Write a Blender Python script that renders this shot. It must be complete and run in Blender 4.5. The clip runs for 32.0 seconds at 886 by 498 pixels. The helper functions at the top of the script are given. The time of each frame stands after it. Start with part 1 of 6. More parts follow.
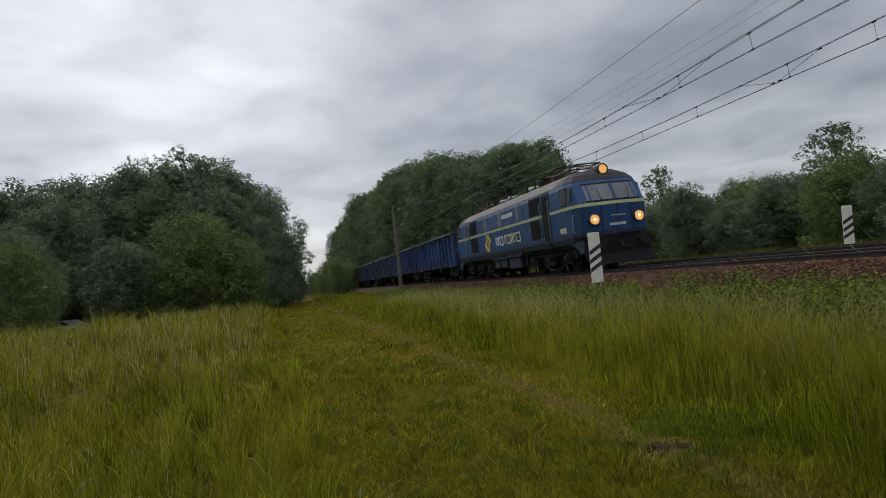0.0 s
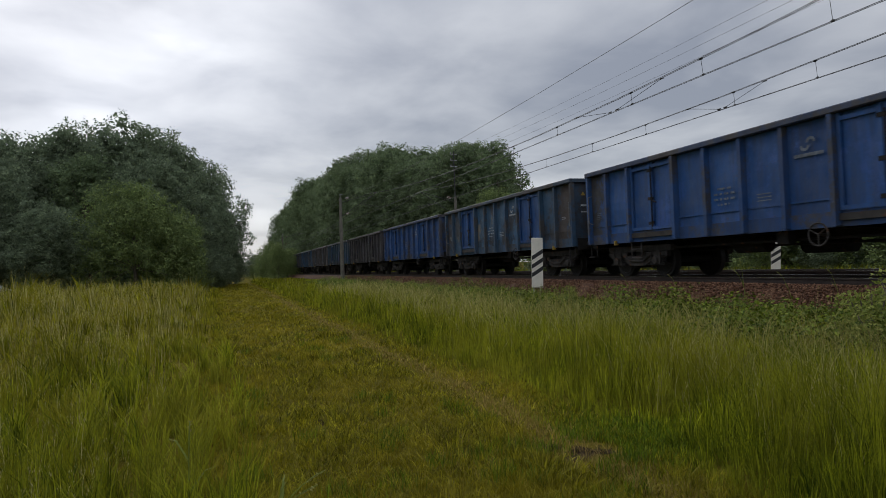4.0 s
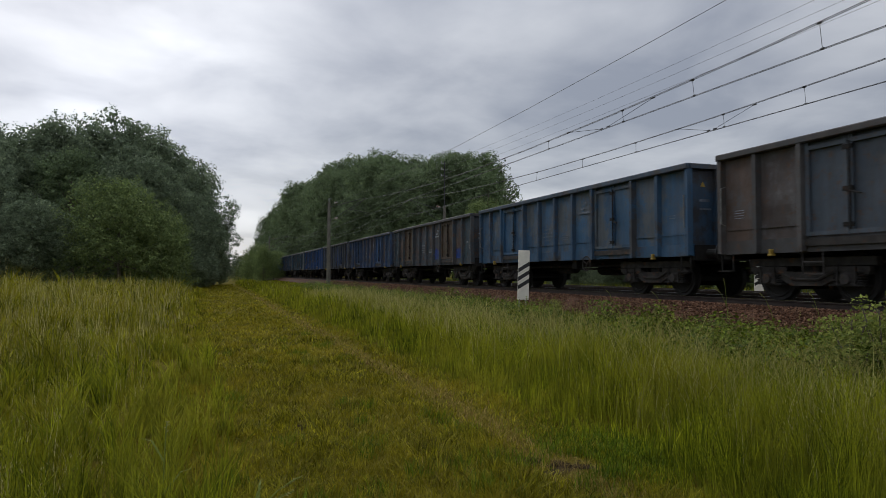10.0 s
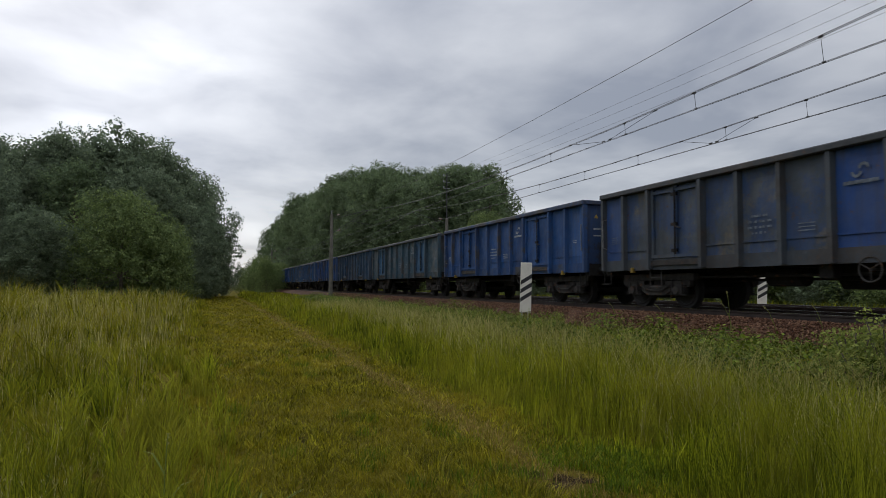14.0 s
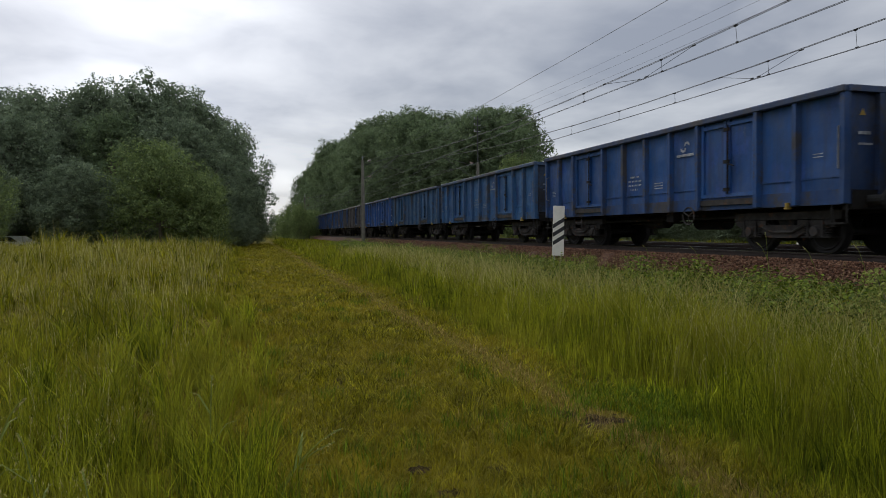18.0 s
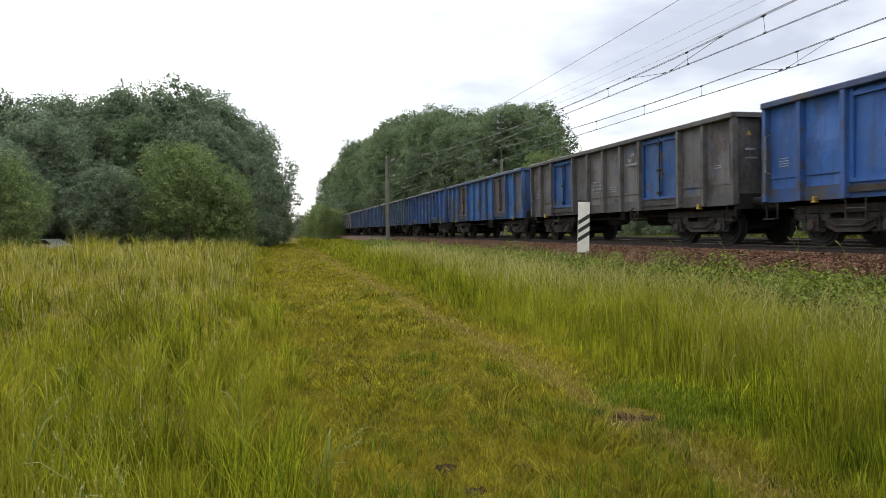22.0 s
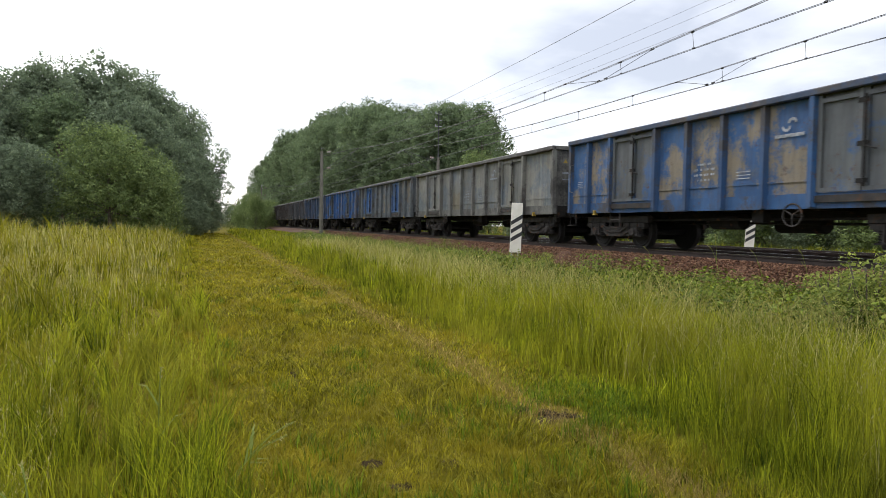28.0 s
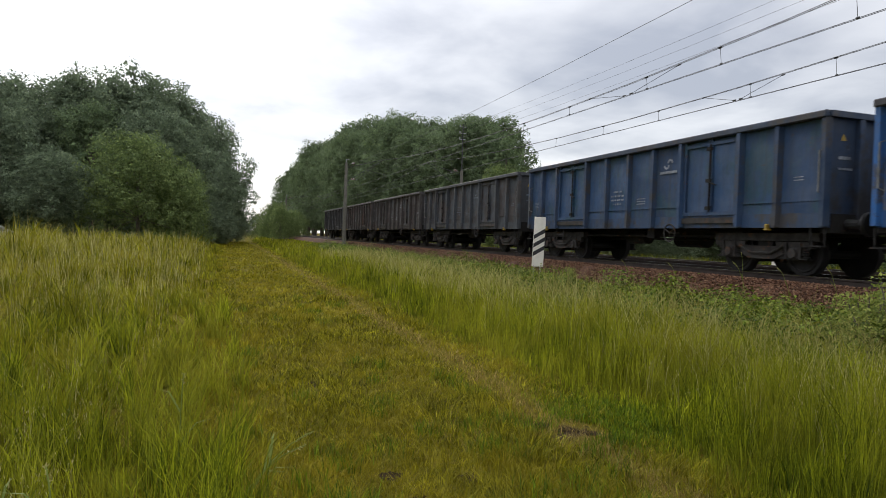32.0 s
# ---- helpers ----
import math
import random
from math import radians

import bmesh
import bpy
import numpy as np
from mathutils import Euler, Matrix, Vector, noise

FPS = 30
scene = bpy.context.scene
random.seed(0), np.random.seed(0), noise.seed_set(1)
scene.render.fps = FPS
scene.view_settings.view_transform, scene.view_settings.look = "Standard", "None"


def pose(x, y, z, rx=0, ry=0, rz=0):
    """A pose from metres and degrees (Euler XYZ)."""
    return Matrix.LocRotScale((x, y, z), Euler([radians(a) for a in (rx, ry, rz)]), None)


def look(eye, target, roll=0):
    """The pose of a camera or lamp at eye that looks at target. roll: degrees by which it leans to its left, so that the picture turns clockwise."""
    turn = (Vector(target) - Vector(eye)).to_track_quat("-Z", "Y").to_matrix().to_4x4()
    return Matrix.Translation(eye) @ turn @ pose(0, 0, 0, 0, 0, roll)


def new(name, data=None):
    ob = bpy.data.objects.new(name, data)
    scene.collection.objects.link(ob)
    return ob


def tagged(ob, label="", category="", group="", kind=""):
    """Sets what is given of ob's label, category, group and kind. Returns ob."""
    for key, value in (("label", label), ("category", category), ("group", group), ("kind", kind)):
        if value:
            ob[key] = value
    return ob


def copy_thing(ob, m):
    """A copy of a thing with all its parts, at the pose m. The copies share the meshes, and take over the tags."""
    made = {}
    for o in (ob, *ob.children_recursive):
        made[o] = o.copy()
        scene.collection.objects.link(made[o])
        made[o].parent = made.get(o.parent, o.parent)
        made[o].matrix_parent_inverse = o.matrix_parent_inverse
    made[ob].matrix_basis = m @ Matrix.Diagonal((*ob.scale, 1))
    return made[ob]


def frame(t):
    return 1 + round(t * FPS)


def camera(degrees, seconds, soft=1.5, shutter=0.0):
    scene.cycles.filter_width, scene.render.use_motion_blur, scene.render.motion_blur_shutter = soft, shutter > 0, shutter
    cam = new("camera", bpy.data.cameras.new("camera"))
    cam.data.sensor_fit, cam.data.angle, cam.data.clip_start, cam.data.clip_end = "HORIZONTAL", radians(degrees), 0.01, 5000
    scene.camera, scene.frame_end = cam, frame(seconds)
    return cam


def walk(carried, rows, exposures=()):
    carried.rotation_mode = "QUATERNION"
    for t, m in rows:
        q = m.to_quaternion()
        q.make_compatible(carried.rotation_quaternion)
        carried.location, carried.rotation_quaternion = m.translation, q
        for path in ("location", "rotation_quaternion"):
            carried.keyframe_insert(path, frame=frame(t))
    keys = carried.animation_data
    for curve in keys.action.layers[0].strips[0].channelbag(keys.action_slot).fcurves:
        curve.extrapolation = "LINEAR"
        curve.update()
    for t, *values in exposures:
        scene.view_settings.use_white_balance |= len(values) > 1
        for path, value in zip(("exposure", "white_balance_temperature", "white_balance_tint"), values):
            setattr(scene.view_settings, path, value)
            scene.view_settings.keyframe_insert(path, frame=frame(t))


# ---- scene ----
# Plan: x to the right of the track's course, y along the track, z up from the mown path; metres.
cam = camera(68.6, 32.0, soft=0.7, shutter=0.12)
EYE = (0.0, 0.0, 1.5)
TURNS = [  # seconds, yaw, pitch, roll
    (0, -13.33, 2.23, 6.79), (0.5, -13.82, 2.47, 6.89), (1, -14.33, 2.66, 6.72), (1.5, -14.49, 2.27, 6.86),
    (2, -15.35, 1.87, 6.42), (2.5, -16.44, 0.97, 6.12), (3, -17.64, 1.19, 5.51), (3.5, -18.24, 1.07, 3.67),
    (5.5, -19.31, 2.26, -0.21), (6, -20.28, 1.08, -0.81), (6.5, -20.82, 0.88, -0.29), (7, -20.08, 1.06, -0.81),
    (7.5, -19.17, 1.54, 0.05), (8, -18.22, 1.10, 0.17), (8.5, -18.24, 1.11, -0.48), (9, -18.64, 1.54, -0.40),
    (9.5, -19.28, 1.98, -0.51), (10, -19.56, 2.17, -0.10), (10.5, -18.54, 1.98, 0.24), (11, -18.35, 2.44, 0.31),
    (11.5, -18.57, 2.81, 0.11), (12, -18.79, 2.75, -0.14), (12.5, -19.26, 2.58, -0.19), (13, -19.84, 2.35, -0.25),
    (13.5, -19.85, 2.32, 0.22), (14, -19.36, 3.24, -0.21), (14.5, -19.22, 3.54, -0.20), (16.5, -17.72, 0.48, 0.51),
    (17, -17.99, 0.60, 0.08), (17.5, -16.12, -1.15, 0.19), (18, -16.55, -1.62, 0.55), (18.5, -16.79, -1.40, 0.90),
    (19, -16.50, -1.57, 0.68), (19.5, -16.28, -1.50, 0.62), (20, -16.33, -1.12, 1.30), (20.5, -16.15, -1.41, 0.98),
    (21, -15.37, -1.58, 0.87), (21.5, -14.81, -1.91, 0.68), (22, -14.41, -1.76, 1.25), (22.5, -14.48, -1.48, 1.21),
    (23, -14.41, -1.13, 1.36), (23.5, -14.98, -1.84, 1.65), (24, -15.33, -2.17, 1.44), (24.5, -15.51, -2.27, 1.25),
    (26.5, -16.45, -2.82, 0.28), (27, -18.63, -2.24, -0.13), (27.5, -19.96, -2.02, -0.56), (28, -20.19, -2.09, -0.95),
    (28.5, -19.91, -1.29, -0.03), (29, -19.38, -1.09, -0.20), (29.5, -19.15, -1.19, -0.42), (30, -18.91, -1.45, -1.33),
    (30.5, -19.06, -1.13, -0.60), (31, -18.76, -1.16, -0.76), (31.5, -18.29, -0.94, -1.32), (32, -18.22, -1.03, -1.92),
]
EXPOSURES = [(0.0, -0.64), (1.5, -0.70), (3.0, -0.58), (6.0, -0.52), (14.0, -0.46), (16.5, -0.38), (17.4, -0.42), (18.0, -0.40), (18.5, 0.35), (19.0, 0.55), (22.2, 0.64), (23.0, 0.42), (23.8, 0.70), (28.0, 0.74), (30.0, 0.68), (31.2, 0.62), (32.0, 0.22)]
walk(cam, [(t, pose(*EYE, 90 + p, r, w)) for t, w, p, r in TURNS], [(t, stops, 6360 if t < 18.2 else 6580, 10) for t, stops in EXPOSURES])

RAIL_Z = 0.95          # rail head
TRACK_X = 12.15        # near track's centre line
FAR_X = 16.15
SPEED = 12.62
GAP = 0.97             # between the bodies of two wagons
# slow drift of the train round its mean speed: seconds, metres
DRIFT = [(0, 0.08), (1, 0.08), (2, 0.04), (3, 0.2), (4.5, 0.53), (6, 0.82), (7.5, 1.02), (9, 1.15), (11, 1.25), (13, 1.34), (14.5, 1.34), (16.5, 1.12), (18, 0.95),
         (19, 0.88), (20, 0.72), (21, 0.46), (22, 0.23), (23, 0.01), (24, -0.22), (25.5, -0.6), (27, -0.98), (28, -1.38), (29, -1.75), (30, -2.4), (31, -2.74), (32, -3.22)]

# ---- world and sun ----
world = bpy.data.worlds.new("sky")
scene.world = world
world.use_nodes = True
wn, wl = world.node_tree.nodes, world.node_tree.links
wn.clear()
SUN_AZ, SUN_EL = -14.0, 34.0   # degrees from the track's course (to the left), and up


def wnode(kind, **kw):
    n = wn.new(kind)
    for k, v in kw.items():
        n.inputs[k].default_value = v
    return n


def wmath(op, a, b=0.0):
    n = wn.new("ShaderNodeMath")
    n.operation = op
    for i, v in enumerate((a, b)):
        if isinstance(v, (int, float)):
            n.inputs[i].default_value = v
        else:
            wl.new(v, n.inputs[i])
    return n.outputs[0]


sky = wn.new("ShaderNodeTexSky")
sky.sky_type, sky.sun_disc = "NISHITA", False
sky.sun_elevation, sky.sun_rotation = radians(SUN_EL), radians(SUN_AZ)
tc = wn.new("ShaderNodeTexCoord")
sep = wn.new("ShaderNodeSeparateXYZ")
wl.new(tc.outputs["Generated"], sep.inputs[0])
up = wmath("ADD", wmath("MAXIMUM", sep.outputs[2], 0.0), 0.16)
comb = wn.new("ShaderNodeCombineXYZ")
wl.new(wmath("DIVIDE", sep.outputs[0], up), comb.inputs[0])
wl.new(wmath("DIVIDE", sep.outputs[1], up), comb.inputs[1])
n1 = wnode("ShaderNodeTexNoise", Scale=0.7, Detail=6.0, Roughness=0.45, Distortion=0.4)
n2 = wnode("ShaderNodeTexNoise", Scale=1.9, Detail=7.0, Roughness=0.5, Distortion=0.25)
for n in (n1, n2):
    wl.new(comb.outputs[0], n.inputs["Vector"])
mix = wmath("ADD", wmath("MULTIPLY", n1.outputs[0], 0.52), wmath("MULTIPLY", n2.outputs[0], 0.48))
ramp = wn.new("ShaderNodeValToRGB")
wl.new(mix, ramp.inputs[0])
ramp.color_ramp.elements[0].position, ramp.color_ramp.elements[0].color = 0.38, (0.42, 0.445, 0.515, 1)
ramp.color_ramp.elements[1].position, ramp.color_ramp.elements[1].color = 0.62, (0.90, 0.912, 0.945, 1)
# the bright part of the cloud deck in front of the sun
sund = Vector((math.sin(radians(SUN_AZ)) * math.cos(radians(17)), math.cos(radians(SUN_AZ)) * math.cos(radians(17)), math.sin(radians(17))))
dot = wn.new("ShaderNodeVectorMath")
dot.operation = "DOT_PRODUCT"
wl.new(tc.outputs["Generated"], dot.inputs[0])
dot.inputs[1].default_value = sund
glow = wmath("POWER", wmath("MAXIMUM", dot.outputs["Value"], 0.0), 15.0)
glow = wmath("MULTIPLY", glow, wmath("ADD", wmath("MULTIPLY", n1.outputs[0], 1.6), -0.2))
low = wmath("POWER", wmath("SUBTRACT", 1.0, wmath("MAXIMUM", sep.outputs[2], 0.0)), 6.0)
zen = wmath("ADD", 1.0, wmath("MULTIPLY", wmath("POWER", wmath("MAXIMUM", sep.outputs[2], 0.0), 3.0), 3.6))
gain = wmath("ADD", wmath("ADD", wmath("MULTIPLY", zen, 0.76), wmath("MULTIPLY", glow, 1.0)), wmath("MULTIPLY", low, 0.22))
scale = wn.new("ShaderNodeVectorMath")
scale.operation = "SCALE"
wl.new(ramp.outputs[0], scale.inputs[0])
wl.new(gain, scale.inputs["Scale"])
bg1 = wnode("ShaderNodeBackground", Strength=1.0)
wl.new(scale.outputs[0], bg1.inputs[0])
bg2 = wnode("ShaderNodeBackground", Strength=0.02)
wl.new(sky.outputs[0], bg2.inputs[0])
add = wn.new("ShaderNodeAddShader")
wl.new(bg1.outputs[0], add.inputs[0])
wl.new(bg2.outputs[0], add.inputs[1])
wout = wn.new("ShaderNodeOutputWorld")
wl.new(add.outputs[0], wout.inputs[0])

sun_data = bpy.data.lights.new("sun", "SUN")
sun_data.energy, sun_data.angle, sun_data.color = 1.0, radians(25), (1.0, 0.96, 0.9)
sun = new("sun", sun_data)
sun.matrix_world = look((0, 0, 50), (0 - 50 * math.sin(radians(SUN_AZ)), -50 * math.cos(radians(SUN_AZ)), 50 - 50 * math.tan(radians(SUN_EL))))


# ---- materials ----
def mat(name, rough=0.8, metal=0.0):
    m = bpy.data.materials.new(name)
    m.use_nodes = True
    b = m.node_tree.nodes["Principled BSDF"]
    b.inputs["Roughness"].default_value, b.inputs["Metallic"].default_value = rough, metal
    return m, m.node_tree.nodes, m.node_tree.links, b


def nz(m, scale, detail=4.0, rough=0.55, coord="Object", stretch=(1, 1, 1), shift=0.0):
    """A noise value on the thing's own coordinates."""
    n, l = m.node_tree.nodes, m.node_tree.links
    t, mp, x = n.new("ShaderNodeTexCoord"), n.new("ShaderNodeMapping"), n.new("ShaderNodeTexNoise")
    mp.inputs["Scale"].default_value = stretch
    mp.inputs["Location"].default_value = (shift, shift * 1.7, shift * 0.6)
    l.new(t.outputs[coord], mp.inputs[0])
    l.new(mp.outputs[0], x.inputs["Vector"])
    x.inputs["Scale"].default_value, x.inputs["Detail"].default_value, x.inputs["Roughness"].default_value = scale, detail, rough
    return x.outputs[0]


def ramp_of(m, value, *stops):
    r = m.node_tree.nodes.new("ShaderNodeValToRGB")
    m.node_tree.links.new(value, r.inputs[0])
    e = r.color_ramp.elements
    while len(e) < len(stops):
        e.new(0.5)
    for q, (pos, col) in zip(e, stops):
        q.position = pos
        q.color = (*col, 1) if len(col) == 3 else col
    return r.outputs[0]


def blend(m, fac, a, b, how="MIX"):
    x = m.node_tree.nodes.new("ShaderNodeMix")
    x.data_type, x.blend_type = "RGBA", how
    for sock, v in ((x.inputs[0], fac), (x.inputs[6], a), (x.inputs[7], b)):
        if isinstance(v, (int, float)):
            sock.default_value = v
        elif isinstance(v, tuple):
            sock.default_value = (*v, 1)
        else:
            m.node_tree.links.new(v, sock)
    return x.outputs[2]


def bump(m, value, strength=0.3, dist=0.01):
    b = m.node_tree.nodes.new("ShaderNodeBump")
    b.inputs["Strength"].default_value, b.inputs["Distance"].default_value = strength, dist
    m.node_tree.links.new(value, b.inputs["Height"])
    m.node_tree.links.new(b.outputs[0], m.node_tree.nodes["Principled BSDF"].inputs["Normal"])


def plain(name, col, rough=0.7, metal=0.0, vary=0.25, scale=6.0, rust=0.0, shine=0.5):
    """One surface with grain and blotches, and rust where asked."""
    m, n, l, b = mat(name, rough, metal)
    dark = tuple(c * (1 - vary) for c in col)
    light = tuple(min(1, c * (1 + vary)) for c in col)
    c = ramp_of(m, nz(m, scale), (0.3, dark), (0.7, light))
    if rust:
        f = ramp_of(m, nz(m, scale * 0.8, 8, 0.7, shift=3.1), (0.62 - rust * 0.3, (0, 0, 0)), (0.72 - rust * 0.2, (1, 1, 1)))
        c = blend(m, f, c, (0.10, 0.045, 0.02))
    l.new(c, b.inputs["Base Color"])
    b.inputs["Specular IOR Level"].default_value = shine
    bump(m, nz(m, scale * 8), 0.25, 0.004)
    return m


def paint(name, base, second, amount, seed, rust=0.25, fade=0.3, third=None, band=None, grime=1.0):
    """Weathered wagon paint: the coat, cloudy patches of other coats, scuffs, rust freckles, dust and runs of dirt; every sheet a little different."""
    m, n, l, b = mat(name, 0.6)
    c = ramp_of(m, nz(m, 1.1, 6, 0.65, stretch=(1, 1, 0.45), shift=seed), (0.3, tuple(v * (1 - fade) for v in base)), (0.7, tuple(min(1, v * (1 + fade * 0.7) + 0.006) for v in base)))
    info = n.new("ShaderNodeObjectInfo")
    c = blend(m, 1.0, c, ramp_of(m, info.outputs["Random"], (0.0, (0.78, 0.80, 0.82)), (1.0, (1.24, 1.2, 1.16))), "MULTIPLY")
    f = ramp_of(m, nz(m, 0.8, 10, 0.76, stretch=(1, 1, 0.8), shift=seed + 9), (0.60 - amount * 0.34, (0, 0, 0)), (0.66 - amount * 0.30, (0.9, 0.9, 0.9)))
    c = blend(m, f, c, second)
    if third:
        f = ramp_of(m, nz(m, 0.65, 9, 0.74, shift=seed + 17), (0.565, (0, 0, 0)), (0.63, (0.75, 0.75, 0.75)))
        c = blend(m, f, c, third)
    if band:
        # a repainted stretch with a ragged upper edge: colour, height, from, to
        tint, top, y0, y1 = band
        tc_, se = n.new("ShaderNodeTexCoord"), n.new("ShaderNodeSeparateXYZ")
        l.new(tc_.outputs["Object"], se.inputs[0])
        rag, less = nz(m, 1.6, 8, 0.7, shift=seed + 21), []
        for axis, edge, sign in ((2, top, -1), (1, y0, 1), (1, y1, -1)):
            d, w = n.new("ShaderNodeMath"), n.new("ShaderNodeMath")
            d.operation = w.operation = "MULTIPLY_ADD"
            l.new(se.outputs[axis], d.inputs[0])
            d.inputs[1].default_value, d.inputs[2].default_value = sign, -sign * edge - 0.35
            l.new(rag, w.inputs[0])
            w.inputs[1].default_value = 0.7
            l.new(d.outputs[0], w.inputs[2])
            r = n.new("ShaderNodeMapRange")
            r.inputs["From Min"].default_value, r.inputs["From Max"].default_value = -0.03, 0.05
            l.new(w.outputs[0], r.inputs["Value"])
            less.append(r.outputs[0])
        for other in less[1:]:
            q = n.new("ShaderNodeMath")
            q.operation = "MULTIPLY"
            l.new(less[0], q.inputs[0])
            l.new(other, q.inputs[1])
            less[0] = q.outputs[0]
        c = blend(m, less[0], c, tint)
    dust = ramp_of(m, nz(m, 1.9, 8, 0.72, shift=seed + 6), (0.44, (0, 0, 0)), (0.70, (0.26 * grime,) * 3))
    c = blend(m, dust, c, (0.115, 0.12, 0.125))
    scuff = ramp_of(m, nz(m, 2.4, 11, 0.80, stretch=(1, 1, 0.7), shift=seed + 13), (0.62, (0, 0, 0)), (0.70, (0.5 * grime,) * 3))
    c = blend(m, scuff, c, (0.19, 0.215, 0.24))
    streak = ramp_of(m, nz(m, 6.0, 6, 0.68, stretch=(1, 1, 0.07), shift=seed + 4), (0.44, (0, 0, 0)), (0.72, (0.55 * grime,) * 3))
    c = blend(m, streak, c, (0.036, 0.034, 0.036))
    fr = ramp_of(m, nz(m, 5.0, 10, 0.80, shift=seed + 2), (0.62 - rust * 0.16, (0, 0, 0)), (0.70 - rust * 0.16, (0.85, 0.85, 0.85)))
    c = blend(m, fr, c, (0.080, 0.043, 0.026))
    l.new(c, b.inputs["Base Color"])
    b.inputs["Specular IOR Level"].default_value = 0.35
    l.new(ramp_of(m, nz(m, 3.0, 5, shift=seed), (0.3, (0.42,) * 3), (0.8, (0.8,) * 3)), b.inputs["Roughness"])
    bump(m, nz(m, 2.0, 5, 0.5, shift=seed), 0.5, 0.04)
    return m


def leaf(name, dark, light, trans=0.35, rough=0.6, gold=None, shine=0.12, tuft=None, gap_depth=0.38):
    """Foliage: every leaf its own shade, patches of another tint, part of the light shining through."""
    m, n, l, b = mat(name, rough)
    g = n.new("ShaderNodeNewGeometry")
    mid = tuple(0.62 * a + 0.38 * c for a, c in zip(dark, light))
    c = ramp_of(m, g.outputs["Random Per Island"], (0.0, dark), (0.55, mid), (1.0, light))
    if gold:
        f = ramp_of(m, nz(m, 0.8, 5, 0.6, shift=2.2), (0.42, (0, 0, 0)), (0.64, (0.8, 0.8, 0.8)))
        c = blend(m, f, c, gold)
    # clump-sized light and dark put into the colour, for lit clumps and shaded gaps
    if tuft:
        c = blend(m, 1.0, c, ramp_of(m, nz(m, tuft, 5, 0.65, shift=7.7), (0.34, (1 - gap_depth, 1 - gap_depth, 0.96 - gap_depth)), (0.66, (0.92 + gap_depth, 0.88 + gap_depth, 0.77 + gap_depth))), "MULTIPLY")
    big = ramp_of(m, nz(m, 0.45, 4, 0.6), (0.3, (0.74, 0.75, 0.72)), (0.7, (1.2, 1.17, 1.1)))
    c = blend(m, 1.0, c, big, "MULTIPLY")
    l.new(c, b.inputs["Base Color"])
    b.inputs["Specular IOR Level"].default_value = shine
    t = n.new("ShaderNodeBsdfTranslucent")
    l.new(c, t.inputs[0])
    x = n.new("ShaderNodeMixShader")
    x.inputs[0].default_value = trans
    l.new(b.outputs[0], x.inputs[1])
    l.new(t.outputs[0], x.inputs[2])
    l.new(x.outputs[0], n["Material Output"].inputs[0])
    return m


def glowing(name, col, strength):
    m, n, l, b = mat(name, 0.3)
    b.inputs["Base Color"].default_value = (*col, 1)
    b.inputs["Emission Color"].default_value = (*col, 1)
    b.inputs["Emission Strength"].default_value = strength
    return m


# grass: very dark blades and tuft noise put shade between blades into the colour
M_GRASS = leaf("tall_grass", (0.030, 0.046, 0.002), (0.39, 0.395, 0.020), 0.25, gold=(0.295, 0.27, 0.026), tuft=2.6)
M_VERGE = leaf("verge_grass", (0.034, 0.060, 0.003), (0.38, 0.42, 0.022), 0.30, gold=(0.285, 0.280, 0.028), tuft=1.8)
M_LAWN = leaf("mown_grass", (0.052, 0.056, 0.003), (0.38, 0.355, 0.020), 0.22, gold=(0.28, 0.235, 0.020), tuft=4.5)
M_HAY = leaf("trodden_grass", (0.15, 0.105, 0.028), (0.40, 0.30, 0.095), 0.2)
M_CLOVER = leaf("low_green_grass", (0.034, 0.066, 0.004), (0.20, 0.28, 0.014), 0.2)
M_STRAW = leaf("grass_heads", (0.27, 0.245, 0.085), (0.56, 0.51, 0.23), 0.35, shine=0.0)
M_HEADS = leaf("green_grass_heads", (0.21, 0.20, 0.055), (0.48, 0.45, 0.18), 0.35, shine=0.0)
M_WEED = leaf("weeds", (0.034, 0.060, 0.006), (0.20, 0.27, 0.028), 0.3, tuft=1.6)
M_SAPLING = leaf("sapling_leaves", (0.11, 0.15, 0.030), (0.34, 0.38, 0.090), 0.4)
M_SOIL = plain("bare_earth", (0.042, 0.030, 0.017), 0.95, 0, 0.6, 14, shine=0.0)
# crown colours carry veiling haze, greyed and lifted, besides the painted clump shading
M_OAK = leaf("oak_leaves", (0.132, 0.178, 0.130), (0.205, 0.266, 0.176), 0.45, tuft=1.3, gap_depth=0.55)
M_OAK2 = leaf("dark_leaves", (0.104, 0.152, 0.094), (0.185, 0.252, 0.130), 0.45, tuft=1.5, gap_depth=0.55)
M_FRESH = leaf("fresh_leaves", (0.110, 0.160, 0.070), (0.225, 0.295, 0.112), 0.4, tuft=1.3, gap_depth=0.55)
M_BARK = plain("bark", (0.09, 0.075, 0.06), 0.9, 0, 0.4, 5)
M_BALLAST = plain("ballast_stone", (0.070, 0.036, 0.021), 0.9, 0, 0.55, 22, shine=0.1)
M_CONC = plain("concrete", (0.21, 0.20, 0.185), 0.85, 0, 0.2, 5)
M_POLE = plain("old_concrete", (0.115, 0.108, 0.088), 0.9, 0, 0.25, 3)
M_RAIL = plain("rail_steel", (0.045, 0.032, 0.027), 0.75, 0.2, 0.3, 4)
M_RAILTOP = plain("rail_head", (0.45, 0.45, 0.46), 0.25, 1.0, 0.1, 4)
M_STEEL = plain("galvanised_steel", (0.30, 0.31, 0.32), 0.5, 0.6, 0.2, 6)
M_DARK = plain("under_gear", (0.015, 0.014, 0.013), 0.85, 0.0, 0.4, 5, 0.15, shine=0.25)
